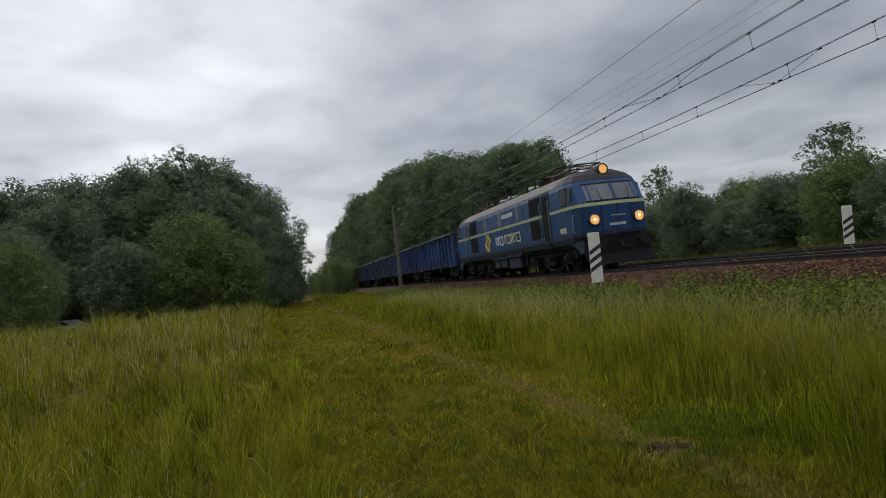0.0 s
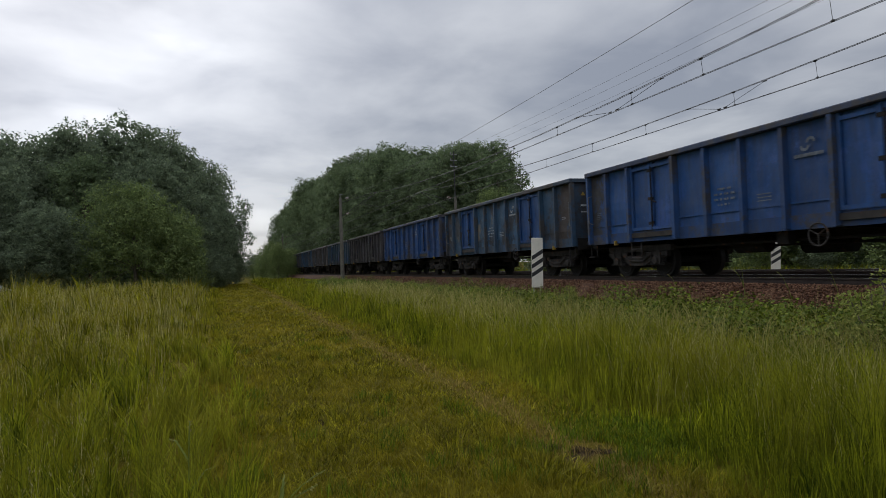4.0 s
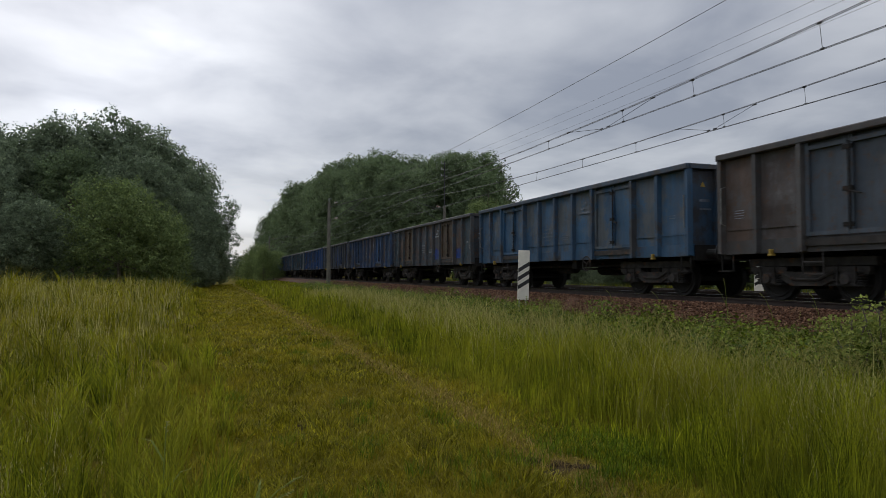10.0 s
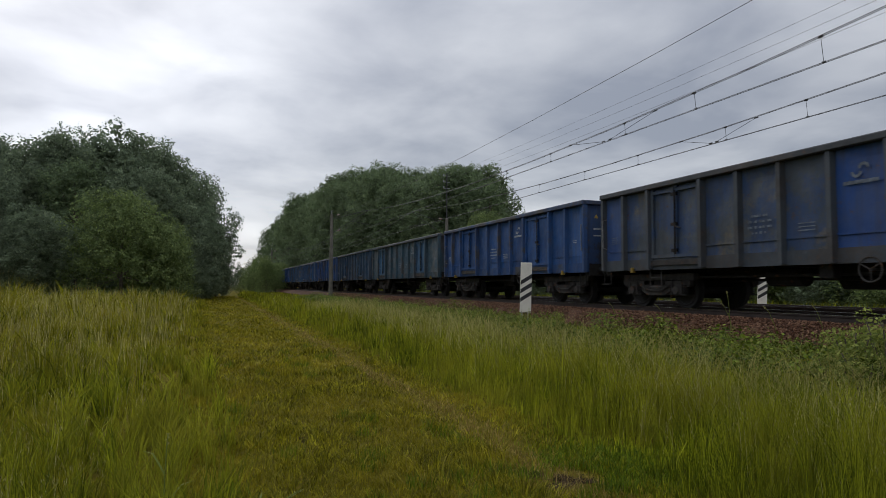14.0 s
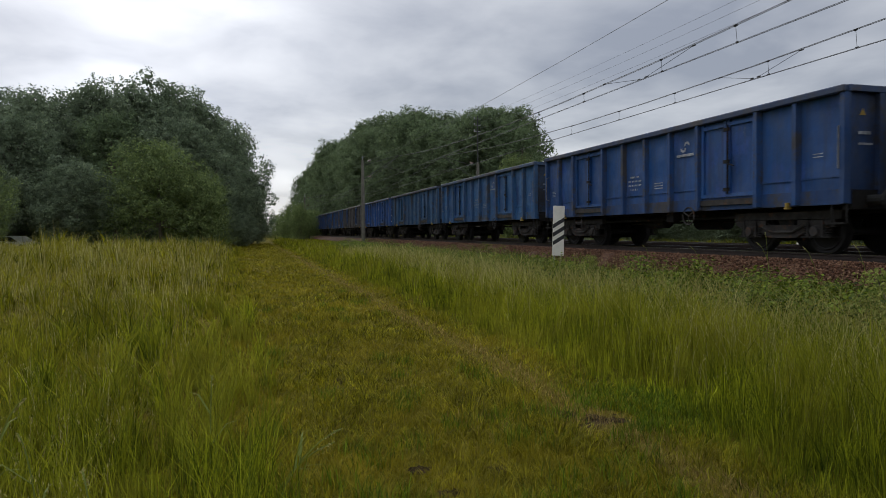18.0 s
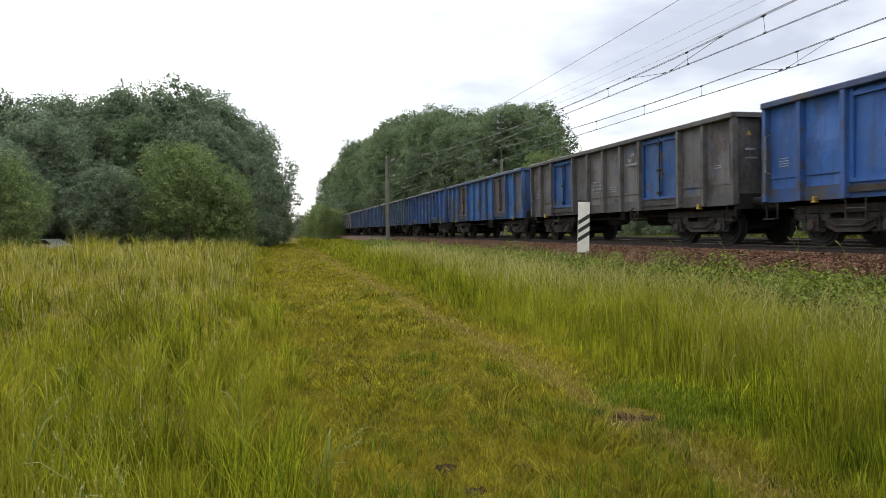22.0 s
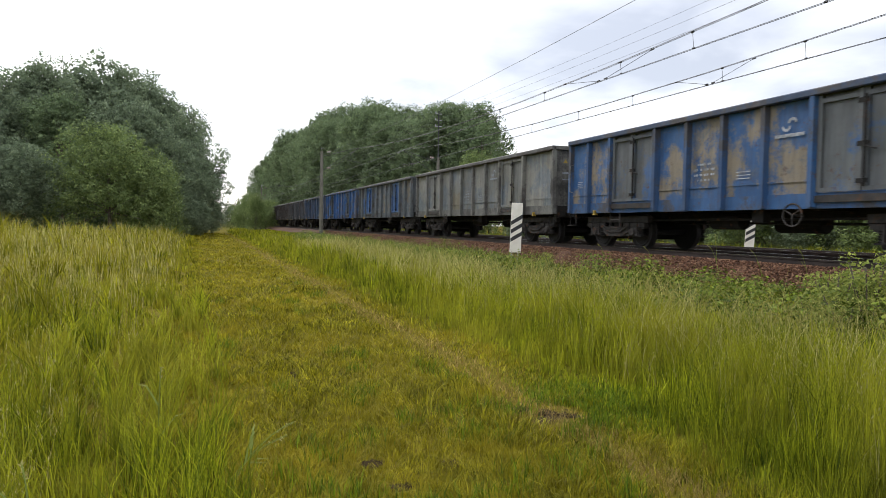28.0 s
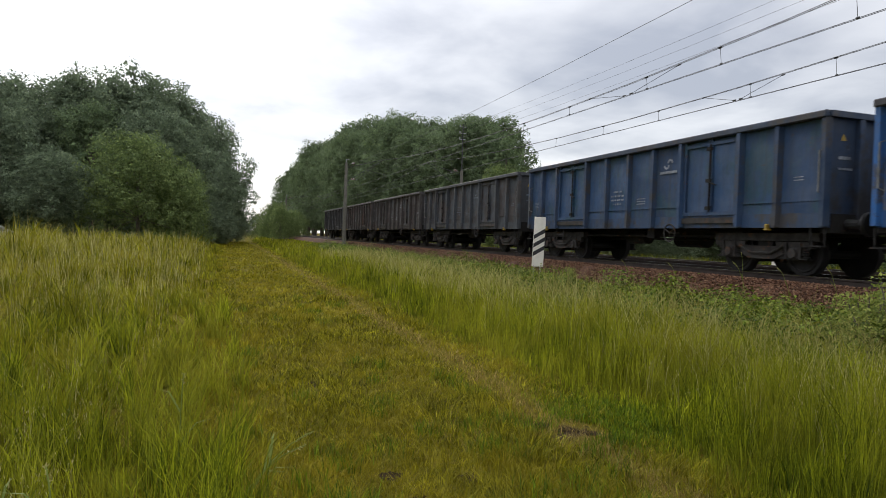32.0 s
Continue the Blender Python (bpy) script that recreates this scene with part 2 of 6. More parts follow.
M_DUST = plain("dusty_gear", (0.036, 0.033, 0.031), 0.85, 0.0, 0.45, 5, 0.2, shine=0.3)
M_WHEEL = plain("wheel_steel", (0.013, 0.012, 0.012), 0.75, 0.1, 0.4, 4)
M_GREASE = plain("black_grease", (0.010, 0.010, 0.010), 0.6, 0.0, 0.4, 8)
M_WIRE = plain("copper_wire", (0.05, 0.05, 0.05), 0.6, 0.5, 0.2, 4)
M_INSUL = plain("brown_porcelain", (0.10, 0.04, 0.025), 0.25, 0, 0.2, 6)
M_WHITE = plain("white_enamel", (0.72, 0.69, 0.61), 0.5, 0, 0.08, 5)
M_BLACK = plain("black_enamel", (0.02, 0.02, 0.022), 0.5, 0, 0.2, 5)
M_YELLOW = plain("yellow_paint", (0.30, 0.20, 0.03), 0.55, 0, 0.25, 6)
M_GRAB = plain("worn_grey_paint", (0.14, 0.14, 0.135), 0.7, 0, 0.4, 6)
M_MARK = plain("worn_lettering", (0.19, 0.21, 0.24), 0.7, 0, 0.45, 9)
M_FAINT = plain("faint_lettering", (0.10, 0.12, 0.15), 0.7, 0, 0.5, 9)
M_PALEMARK = plain("pale_lettering", (0.27, 0.29, 0.31), 0.7, 0, 0.5, 9)



# ---- mesh helpers ----
def box(bm, x0, x1, y0, y1, z0, z1):
    v = [bm.verts.new(p) for p in ((x0, y0, z0), (x1, y0, z0), (x1, y1, z0), (x0, y1, z0), (x0, y0, z1), (x1, y0, z1), (x1, y1, z1), (x0, y1, z1))]
    for f in ((3, 2, 1, 0), (4, 5, 6, 7), (0, 1, 5, 4), (1, 2, 6, 5), (2, 3, 7, 6), (3, 0, 4, 7)):
        bm.faces.new([v[i] for i in f])
    return v


def bevelled(bm, width, seg=1):
    bmesh.ops.bevel(bm, geom=bm.edges[:], offset=width, segments=seg, affect="EDGES", profile=0.5)
    return bm


def tube(bm, a, b, r, r2=None, seg=8, caps=True):
    a, b = Vector(a), Vector(b)
    r2 = r if r2 is None else r2
    d = (b - a).normalized()
    u = d.orthogonal().normalized()
    w = d.cross(u)
    rings = []
    for p, q in ((a, r), (b, r2)):
        rings.append([bm.verts.new(p + (u * math.cos(k * math.tau / seg) + w * math.sin(k * math.tau / seg)) * q) for k in range(seg)])
    for k in range(seg):
        bm.faces.new((rings[0][k], rings[0][(k + 1) % seg], rings[1][(k + 1) % seg], rings[1][k]))
    if caps:
        bm.faces.new(rings[0][::-1])
        bm.faces.new(rings[1])


def pipe(bm, pts, r, seg=6):
    """One unbroken tube through the points."""
    pts = [Vector(p) for p in pts]
    rows, u = [], None
    for k, p in enumerate(pts):
        d = (pts[min(k + 1, len(pts) - 1)] - pts[max(k - 1, 0)]).normalized()
        u = d.orthogonal().normalized() if u is None else (u - d * u.dot(d)).normalized()
        w = d.cross(u)
        rows.append([bm.verts.new(p + (u * math.cos(q * math.tau / seg) + w * math.sin(q * math.tau / seg)) * r) for q in range(seg)])
    for a, c in zip(rows, rows[1:]):
        for q in range(seg):
            bm.faces.new((a[q], a[(q + 1) % seg], c[(q + 1) % seg], c[q]))
    bm.faces.new(rows[0][::-1])
    bm.faces.new(rows[-1])


def ring(bm, centre, axis, radius, thick, seg=20, sub=6):
    """A torus round an axis."""
    axis = Vector(axis).normalized()
    u = axis.orthogonal().normalized()
    w = axis.cross(u)
    c = Vector(centre)
    rows = []
    for i in range(seg):
        a = i * math.tau / seg
        o = u * math.cos(a) + w * math.sin(a)
        rows.append([bm.verts.new(c + o * (radius + thick * math.cos(k * math.tau / sub)) + axis * thick * math.sin(k * math.tau / sub)) for k in range(sub)])
    for i in range(seg):
        for k in range(sub):
            bm.faces.new((rows[i][k], rows[(i + 1) % seg][k], rows[(i + 1) % seg][(k + 1) % sub], rows[i][(k + 1) % sub]))


def prism(bm, outline, x0, x1):
    """An outline of (y, z) pulled from x0 to x1."""
    a = [bm.verts.new((x0, y, z)) for y, z in outline]
    b = [bm.verts.new((x1, y, z)) for y, z in outline]
    n = len(outline)
    for i in range(n):
        bm.faces.new((a[i], a[(i + 1) % n], b[(i + 1) % n], b[i]))
    bm.faces.new(a[::-1])
    bm.faces.new(b)


def mesh_of(name, bm, material):
    bmesh.ops.recalc_face_normals(bm, faces=bm.faces)
    me = bpy.data.meshes.new(name)
    bm.to_mesh(me)
    bm.free()
    me.materials.append(material)
    return me


def part(name, bm, material, parent=None, label=""):
    ob = new(name, mesh_of(name, bm, material))
    if parent is not None:
        ob.parent = parent
    if label:
        ob["label"] = label
    return ob


def share(name, mesh, parent, m=None):
    ob = new(name, mesh)
    ob.parent = parent
    if m is not None:
        ob.matrix_basis = m
    return ob


def arrays(name, verts, faces, material, smooth=False):
    """A mesh object from numpy arrays; all faces with the same count of corners."""
    me = bpy.data.meshes.new(name)
    k = faces.shape[1]
    me.vertices.add(len(verts))
    me.vertices.foreach_set("co", np.ascontiguousarray(verts, dtype=np.float32).ravel())
    me.loops.add(faces.size)
    me.loops.foreach_set("vertex_index", np.ascontiguousarray(faces, dtype=np.int32).ravel())
    me.polygons.add(len(faces))
    me.polygons.foreach_set("loop_start", np.arange(0, faces.size, k, dtype=np.int32))
    if smooth:
        me.polygons.foreach_set("use_smooth", np.ones(len(faces), dtype=bool))
    me.update(calc_edges=True)
    me.materials.append(material)
    return new(name, me)


def hold(name):
    e = new(name)
    e.empty_display_size = 0.2
    return e


# ---- the lie of the land ----
def smooth(a, b, v):
    t = np.clip((v - a) / (b - a), 0, 1)
    return t * t * (3 - 2 * t)


def land(x, y):
    """Height of the ground."""
    x, y = np.asarray(x, float), np.asarray(y, float)
    z = 0.38 * smooth(-0.5, -5.0, x) * smooth(6, 20, y) * (1 - smooth(45, 65, y))
    z = z + 0.34 * smooth(5.0, 9.3, x) - 0.25 * smooth(20.2, 25, x)
    z = z + 0.03 * np.sin(x * 0.9 + 1.3) * np.sin(y * 0.7) * smooth(-60, -40, -np.abs(y)) * (1 - smooth(9, 9.6, x))
    z = z - 0.15 * smooth(9.0, 9.8, x) * (1 - smooth(19.0, 20.0, x))
    return z


def ground_material():
    m, n, l, b = mat("meadow_ground", 0.95)
    c = ramp_of(m, nz(m, 1.6, 6, 0.65), (0.3, (0.050, 0.048, 0.005)), (0.7, (0.100, 0.086, 0.010)))
    b.inputs["Specular IOR Level"].default_value = 0.02
    straw = ramp_of(m, nz(m, 14.0, 6, 0.7), (0.42, (0, 0, 0)), (0.7, (1, 1, 1)))
    c = blend(m, straw, c, (0.14, 0.105, 0.015))
    soil = ramp_of(m, nz(m, 0.9, 5, 0.6, shift=5.3), (0.66, (0, 0, 0)), (0.72, (1, 1, 1)))
    c = blend(m, soil, c, (0.05, 0.040, 0.010))
    l.new(c, b.inputs["Base Color"])
    bump(m, nz(m, 22, 6, 0.7), 0.6, 0.03)
    return m


def axis_steps(fine, reach, step, grow=1.35):
    """Cuts along one axis: fine near, wider and wider out to the horizon."""
    a = [fine[0] + i * step for i in range(int((fine[1] - fine[0]) / step) + 1)]
    lo, hi, s = [], [], step
    v = fine[0]
    while v > -reach:
        s *= grow
        v -= s
        lo.append(v)
    s, v = step, a[-1]
    while v < reach:
        s *= grow
        v += s
        hi.append(v)
    return np.array(lo[::-1] + a + hi)


def build_ground():
    gx, gy = axis_steps((-24, 26), 3500, 0.4), axis_steps((-8, 70), 3500, 0.5)
    X, Y = np.meshgrid(gx, gy)
    Z = land(X, Y)
    nx, ny = len(gx), len(gy)
    i = np.arange(nx * ny).reshape(ny, nx)
    f = np.stack([i[:-1, :-1], i[:-1, 1:], i[1:, 1:], i[1:, :-1]], -1).reshape(-1, 4)
    g = arrays("ground", np.stack([X, Y, Z], -1).reshape(-1, 3), f, ground_material(), True)
    tagged(g, "grassy meadow ground with bare earth patches", "ground", kind="structure")


build_ground()


# ---- the railway ----
Y0, Y1 = -470.0, 470.0


def build_bed():
    """The ballast bed of both tracks with its sloping shoulders."""
    ys = axis_steps((-12, 80), 480, 0.5, 1.25)
    xs = np.array([9.35, 9.7, 10.05, 10.4, 10.75, 11.0, 11.3, 12.15, 13.0, 14.15, 15.3, 16.15, 17.0, 17.5, 18.0, 18.6, 19.2])
    top = RAIL_Z - 0.22
    zs = np.array([0.28, 0.48, 0.64, 0.75, 0.81, 0.795, 0.775, top + 0.03, top + 0.03, top - 0.04, top + 0.03, top + 0.03, top + 0.01, 0.72, 0.62, 0.45, 0.15])
    rng = np.random.default_rng(5)
    X = np.repeat(xs[None], len(ys), 0) + rng.normal(0, 0.03, (len(ys), len(xs)))
    Z = np.repeat(zs[None], len(ys), 0) + rng.normal(0, 0.015, (len(ys), len(xs)))
    Y = np.repeat(ys[:, None], len(xs), 1)
    i = np.arange(X.size).reshape(X.shape)
    f = np.stack([i[:-1, :-1], i[:-1, 1:], i[1:, 1:], i[1:, :-1]], -1).reshape(-1, 4)
    bed = arrays("ballast_bed", np.stack([X, Y, Z], -1).reshape(-1, 3), f, M_BALLAST)
    tagged(bed, "reddish brown crushed stone ballast bed of the railway", "ballast", kind="structure")
    # loose stones over the near shoulder
    n = 60000
    y = 1.0 + 60 * rng.random(n) ** 1.6
    x = 9.45 + 2.0 * rng.random(n)
    z = np.interp(x, xs, zs) + rng.uniform(0.0, 0.03, n)
    s = rng.uniform(0.015, 0.037, n)
    o = np.array([[1, 0, 0], [-1, 0, 0], [0, 1, 0], [0, -1, 0], [0, 0, 1], [0, 0, -1]], float)
    tri = np.array([[0, 2, 4], [2, 1, 4], [1, 3, 4], [3, 0, 4], [2, 0, 5], [1, 2, 5], [3, 1, 5], [0, 3, 5]])
    v = o[None] * rng.uniform(0.6, 1.3, (n, 6, 1)) + rng.normal(0, 0.25, (n, 6, 3))
    a = rng.uniform(0, math.tau, n)
    ca, sa = np.cos(a)[:, None], np.sin(a)[:, None]
    v = np.stack([v[..., 0] * ca - v[..., 1] * sa, v[..., 0] * sa + v[..., 1] * ca, v[..., 2] * 0.8], -1) * s[:, None, None]
    v += np.stack([x, y, z], -1)[:, None]
    f = (tri[None] + (np.arange(n) * 6)[:, None, None]).reshape(-1, 3)
    m, nn, l, b = mat("loose_stone", 0.9)
    g = nn.new("ShaderNodeNewGeometry")
    r = nn.new("ShaderNodeValToRGB")
    l.new(g.outputs["Random Per Island"], r.inputs[0])
    e = r.color_ramp.elements
    e[0].color, e[1].color = (0.040, 0.020, 0.013, 1), (0.22, 0.13, 0.082, 1)
    e.new(0.6).color = (0.110, 0.052, 0.029, 1)
    b.inputs["Specular IOR Level"].default_value = 0.15
    l.new(r.outputs[0], b.inputs["Base Color"])
    st = arrays("ballast_stones", v.reshape(-1, 3), f, m)
    tagged(st, "loose reddish ballast stones on the track shoulder", "gravel", kind="stuff")


build_bed()


def build_track(x0, name, label):
    track = tagged(hold(name), label, "railway track", "railway tracks", "structure")
    track.location = (x0, 0, RAIL_Z)
    for side in (-1, 1):
        bm = bmesh.new()
        c = side * 0.7535
        out = [(-0.07, -0.17), (0.07, -0.17), (0.07, -0.155), (0.012, -0.13), (0.012, -0.045), (0.035, -0.035), (0.036, -0.004), (-0.036, -0.004), (-0.035, -0.035), (-0.012, -0.045), (-0.012, -0.13), (-0.07, -0.155)]
        a = [bm.verts.new((c + u, Y0, w)) for u, w in out]
        b = [bm.verts.new((c + u, Y1, w)) for u, w in out]
        for i in range(len(out)):
            bm.faces.new((a[i], a[(i + 1) % len(out)], b[(i + 1) % len(out)], b[i]))
        rail = part("rail", bm, M_RAIL, track, "brown rusted steel rail")
        bm = bmesh.new()
        box(bm, c - 0.033, c + 0.033, Y0, Y1, -0.004, 0.0)
        part("running_surface", bm, M_RAILTOP, rail, "polished rail head")
    bm = bmesh.new()
    for y_ in (-1,):
        v = box(bm, -1.25, 1.25, -0.13, 0.13, -0.36, -0.160)
        for q in v[4:]:
            q.co.y *= 0.8
    me = mesh_of("sleeper", bm, M_CONC)
    for k in range(150):
        share("sleeper", me, track, Matrix.Translation((0, -8 + 0.6 * k, 0.002 * math.sin(k * 7.1))))
    return track


build_track(TRACK_X, "railway_track", "near railway track, rusted rails on pale concrete sleepers")
build_track(FAR_X, "railway_track", "far railway track, rusted rails on pale concrete sleepers")


# ---- line-side: marker boards, masts, wires ----
def marker_board(x, y, z, lean, back):
    """A white board with black slanting bars."""
    top = tagged(hold("marker_board"), "white trackside board with black slanting bars", "railway sign", "marker boards")
    top.matrix_basis = pose(x, y, z, 0, lean, back)
    bm = bmesh.new()
    box(bm, -0.175, 0.175, -0.02, 0.02, 0.0, 1.52)
    bevelled(bm, 0.006)
    part("board", bm, M_WHITE, top, "white enamelled board")
    for lo in (0.31, 0.57, 0.83):
        bm = bmesh.new()
        hi, th = lo + 0.22, 0.13
        pts = [(-0.172, lo), (0.172, hi), (0.172, hi + th), (-0.172, lo + th)]
        a = [bm.verts.new((u, -0.024, w)) for u, w in pts]
        b = [bm.verts.new((u, -0.019, w)) for u, w in pts]
        bm.faces.new(a)
        for i in range(4):
            bm.faces.new((a[i], b[i], b[(i + 1) % 4], a[(i + 1) % 4]))
        part("bar", bm, M_BLACK, top, "black slanting bar")
    bm = bmesh.new()
    for s in (-0.1, 0.1):
        tube(bm, (s, 0.05, -0.5), (s, 0.05, 1.35), 0.025)
    part("post", bm, M_STEEL, top, "grey steel posts")
    return top


marker_board(9.0, 18.0, 0.70, 1.6, -14)
marker_board(19.6, 19.3, 0.72, 3.0, -22)


def mast(x, y, reach, extra):
    """A concrete mast with its cantilever towards the track; extra: a steel top for three more wires."""
    top = tagged(hold("catenary_mast"), "grey concrete catenary mast with steel cantilever" + (" and tall steel top" if extra else ""), "railway mast", "catenary masts")
    top.location = (x, y, 0.3)
    bm = bmesh.new()
    tube(bm, (0, 0, -0.5), (0, 0, 7.15), 0.19, 0.12, 10)
    part("pole", bm, M_POLE, top, "tapered concrete pole")
    s = 1 if reach > 0 else -1
    bm = bmesh.new()
    pipe(bm, [(0, 0, 6.7), (reach, 0, 7.6)], 0.025)
    pipe(bm, [(0, 0, 5.5), (reach, 0, 7.55)], 0.025)
    pipe(bm, [(reach * 0.55, 0, 6.62), (reach + s * 0.3, 0, 6.32)], 0.02)
    part("cantilever", bm, M_WIRE, top, "tubular steel cantilever")
    for p in ((0.45 * s, 0, 7.09), (0.45 * s, 0, 5.78)):
        bm = bmesh.new()
        for k in range(5):
            tube(bm, (p[0] + s * k * 0.06, 0, p[2] + k * 0.01), (p[0] + s * (k * 0.06 + 0.03), 0, p[2] + k * 0.01), 0.08)
        part("insulator", bm, M_INSUL, top, "brown porcelain insulator")
    if extra:
        bm = bmesh.new()
        tube(bm, (0, 0, 6.5), (0, 0, 11.2), 0.06, 0.05)
        part("mast_top", bm, M_WIRE, top, "slim steel extension")
        for k, z in enumerate((10.95, 10.4, 9.85)):
            bm = bmesh.new()
            tube(bm, (-0.3, 0, z), (0.3, 0, z), 0.025)
            tube(bm, (-0.28, 0, z), (-0.28, 0, z + 0.18), 0.05)
            part("cross_arm", bm, M_STEEL, top)
    else:
        bm = bmesh.new()
        tube(bm, (0, 0, 7.1), (0, 0, 7.45), 0.03)
        tube(bm, (-0.05, 0, 7.4), (0.25, 0, 7.4), 0.02)
        part("mast_top", bm, M_STEEL, top, "steel wire holder")


MASTS = [-66.0, -6.0, 54.0, 114.0, 174.0, 234.0]
for y in MASTS:
    mast(9.1, y, TRACK_X - 9.1, False)
    mast(19.3, y, FAR_X - 19.3, True)


def wire(name, label, x, high, low, r, zig=0.0, group="overhead wires", knots=10):
    """A wire from mast to mast, with its sag and stagger."""
    bm = bmesh.new()
    pts = []
    for i, (a, b) in enumerate(zip(MASTS, MASTS[1:])):
        for k in range(knots):
            t = k / knots
            s = zig * ((1 - 2 * t) if i % 2 else (2 * t - 1))
            pts.append((x + s, a + (b - a) * t, low + (high - low) * (2 * t - 1) ** 2))
    pts.append((x, MASTS[-1], high))
    pipe(bm, pts, r, 5)
    return tagged(part(name, bm, M_WIRE), label, "overhead wire", group)


DROPS = [0.05, 0.13, 0.20, 0.27, 0.335, 0.388, 0.468, 0.535, 0.61, 0.68, 0.75, 0.82, 0.89, 0.96]    # where droppers hang along a span


def catenary(x, contact, low, high):
    """Contact wires, carrier and droppers over one track."""
    for d in (-0.03, 0.03):
        wire("contact_wire", "grooved copper contact wire over the track", x + d, contact, contact - 0.02, 0.008, 0.15)
    for d in (-0.035, 0.035):
        wire("carrier_wire", "sagging copper carrier wire over the track", x + d, high, low, 0.0095, 0.0)
    for i, (a, b) in enumerate(zip(MASTS[:-1], MASTS[1:])):
        for t in DROPS:
            y = a + (b - a) * t
            zc = low + (high - low) * (2 * t - 1) ** 2
            s = 0.15 * ((1 - 2 * t) if i % 2 else (2 * t - 1))
            bm = bmesh.new()
            tube(bm, (x, y, zc), (x + s, y, contact - 0.01), 0.006, seg=5)
            tube(bm, (x, y - 0.05, zc), (x, y + 0.05, zc), 0.03, seg=6)
            tube(bm, (x + s, y - 0.04, contact), (x + s, y + 0.04, contact), 0.022, seg=6)
            tagged(part("dropper", bm, M_WIRE), "short dropper wire with clamps", "dropper", "droppers")


catenary(TRACK_X, 6.32, 6.60, 7.85)
catenary(FAR_X, 6.46, 6.82, 7.95)
# the slanting current bridges of carrier and contact wire: from carrier down to contact wire, and up again
for x_, run_ in ((TRACK_X, ((20.6, 6.64), (18.5, 6.33), (18.1, 6.33), (15.75, 6.68))), (FAR_X, ((19.5, 6.85), (18.0, 6.48), (17.7, 6.48), (15.95, 6.88)))):
    bm = bmesh.new()
    pts_ = [(x_ + (0.02 if k in (1, 2) else 0.0), y_, z_) for k, (y_, z_) in enumerate(run_)]
    pipe(bm, pts_[:2], 0.008, 5)
    pipe(bm, pts_[2:], 0.008, 5)
    for p_ in pts_:
        tube(bm, (p_[0], p_[1] - 0.07, p_[2]), (p_[0], p_[1] + 0.07, p_[2]), 0.024, seg=6)
    tagged(part("current_bridge", bm, M_WIRE), "slanting current bridge between carrier and contact wire", "overhead wire", "current bridges")
wire("feeder_wire", "single feeder wire along the near masts", 9.3, 7.25, 6.67, 0.007)
for z_ in (10.85, 10.40, 9.90):
    wire("supply_wire", "thin supply wire along the tall masts", 19.3, z_ + 0.45, z_, 0.006)


# ---- grass ----
def right_edge(y):
    return np.interp(y, [0, 3.1, 4.0, 5.6, 7, 30, 120], [2.75, 2.8, 3.0, 3.0, 3.05, 2.95, 3.1])


def left_edge(y):
    return np.interp(y, [0, 4.6, 10, 20, 50, 120], [-0.05, -0.1, -0.05, 0.0, -0.4, -0.9])


def patchy(x, y, f):
    return (np.sin(x * f + 1.7 * np.sin(y * f * 0.7)) * np.sin(y * f * 1.1 + 1.3 * np.sin(x * f * 0.8)) + 1) / 2


def tufts(rng, x, y, r, size=0.16, pull=0.65):
    """Draws points together round the middles of tufts; returns the points, the way outwards, and each tuft's own number."""
    nx, ny = x.copy(), y.copy()
    out, own = np.zeros((len(x), 2)), rng.random(len(x))
    order = np.floor(np.log2(np.maximum(1.0, r / 5.0))).astype(int)
    for o in range(order.max() + 1):
        k = np.nonzero(order == o)[0]
        if not len(k):
            continue
        s = size * 2.0 ** o
        a = rng.uniform(0, math.tau)
        u, v = x[k] * math.cos(a) - y[k] * math.sin(a), x[k] * math.sin(a) + y[k] * math.cos(a)
        u, v = u + 0.4 * s * np.sin(v / s * 0.9), v + 0.4 * s * np.sin(u / s * 0.8)
        i, q = np.floor(u / s).astype(np.int64), np.floor(v / s).astype(np.int64)
        key = i * 7919 + q
        first = np.unique(key, return_index=True, return_inverse=True)
        mid = k[first[1]][first[2]]
        p = pull * rng.random(len(k)) ** 0.5
        nx[k], ny[k] = x[k] + (x[mid] - x[k]) * p, y[k] + (y[mid] - y[k]) * p
        out[k] = np.stack([nx[k] - x[mid], ny[k] - y[mid]], -1) / s
        own[k] = own[mid]
    return nx, ny, out, own


def blades(rng, x, y, h, w, lean, z=None, out=None):
    """Bent tapering blades: two cuts and a tip."""
    n = len(x)
    a = rng.uniform(0, math.tau, n)
    d = np.stack([np.cos(a), np.sin(a), np.zeros(n)], -1)
    b = rng.uniform(0, math.tau, n)
    way = np.stack([np.cos(b), np.sin(b)], -1) * 0.75
    if out is not None:
        way = way * 0.6 + out * 2.2
    l = np.concatenate([way, np.zeros((n, 1))], 1) * (lean * rng.uniform(0.2, 1.1, n) * h)[:, None]
    base = np.stack([x, y, (land(x, y) if z is None else z) - 0.02], -1)
    up = np.array([0, 0, 1.0])
    hw = (w / 2)[:, None]
    mid = base + up * (h * 0.58)[:, None] + l * 0.32
    tip = base + up * (h * 0.95)[:, None] + l
    v = np.stack([base - d * hw, base + d * hw, mid + d * hw * 0.8, mid - d * hw * 0.8, tip], 1).reshape(-1, 3)
    k = (np.arange(n) * 5)[:, None]
    f = np.concatenate([k + np.array([0, 1, 2]), k + np.array([0, 2, 3]), k + np.array([3, 2, 4])])
    return v, f, tip


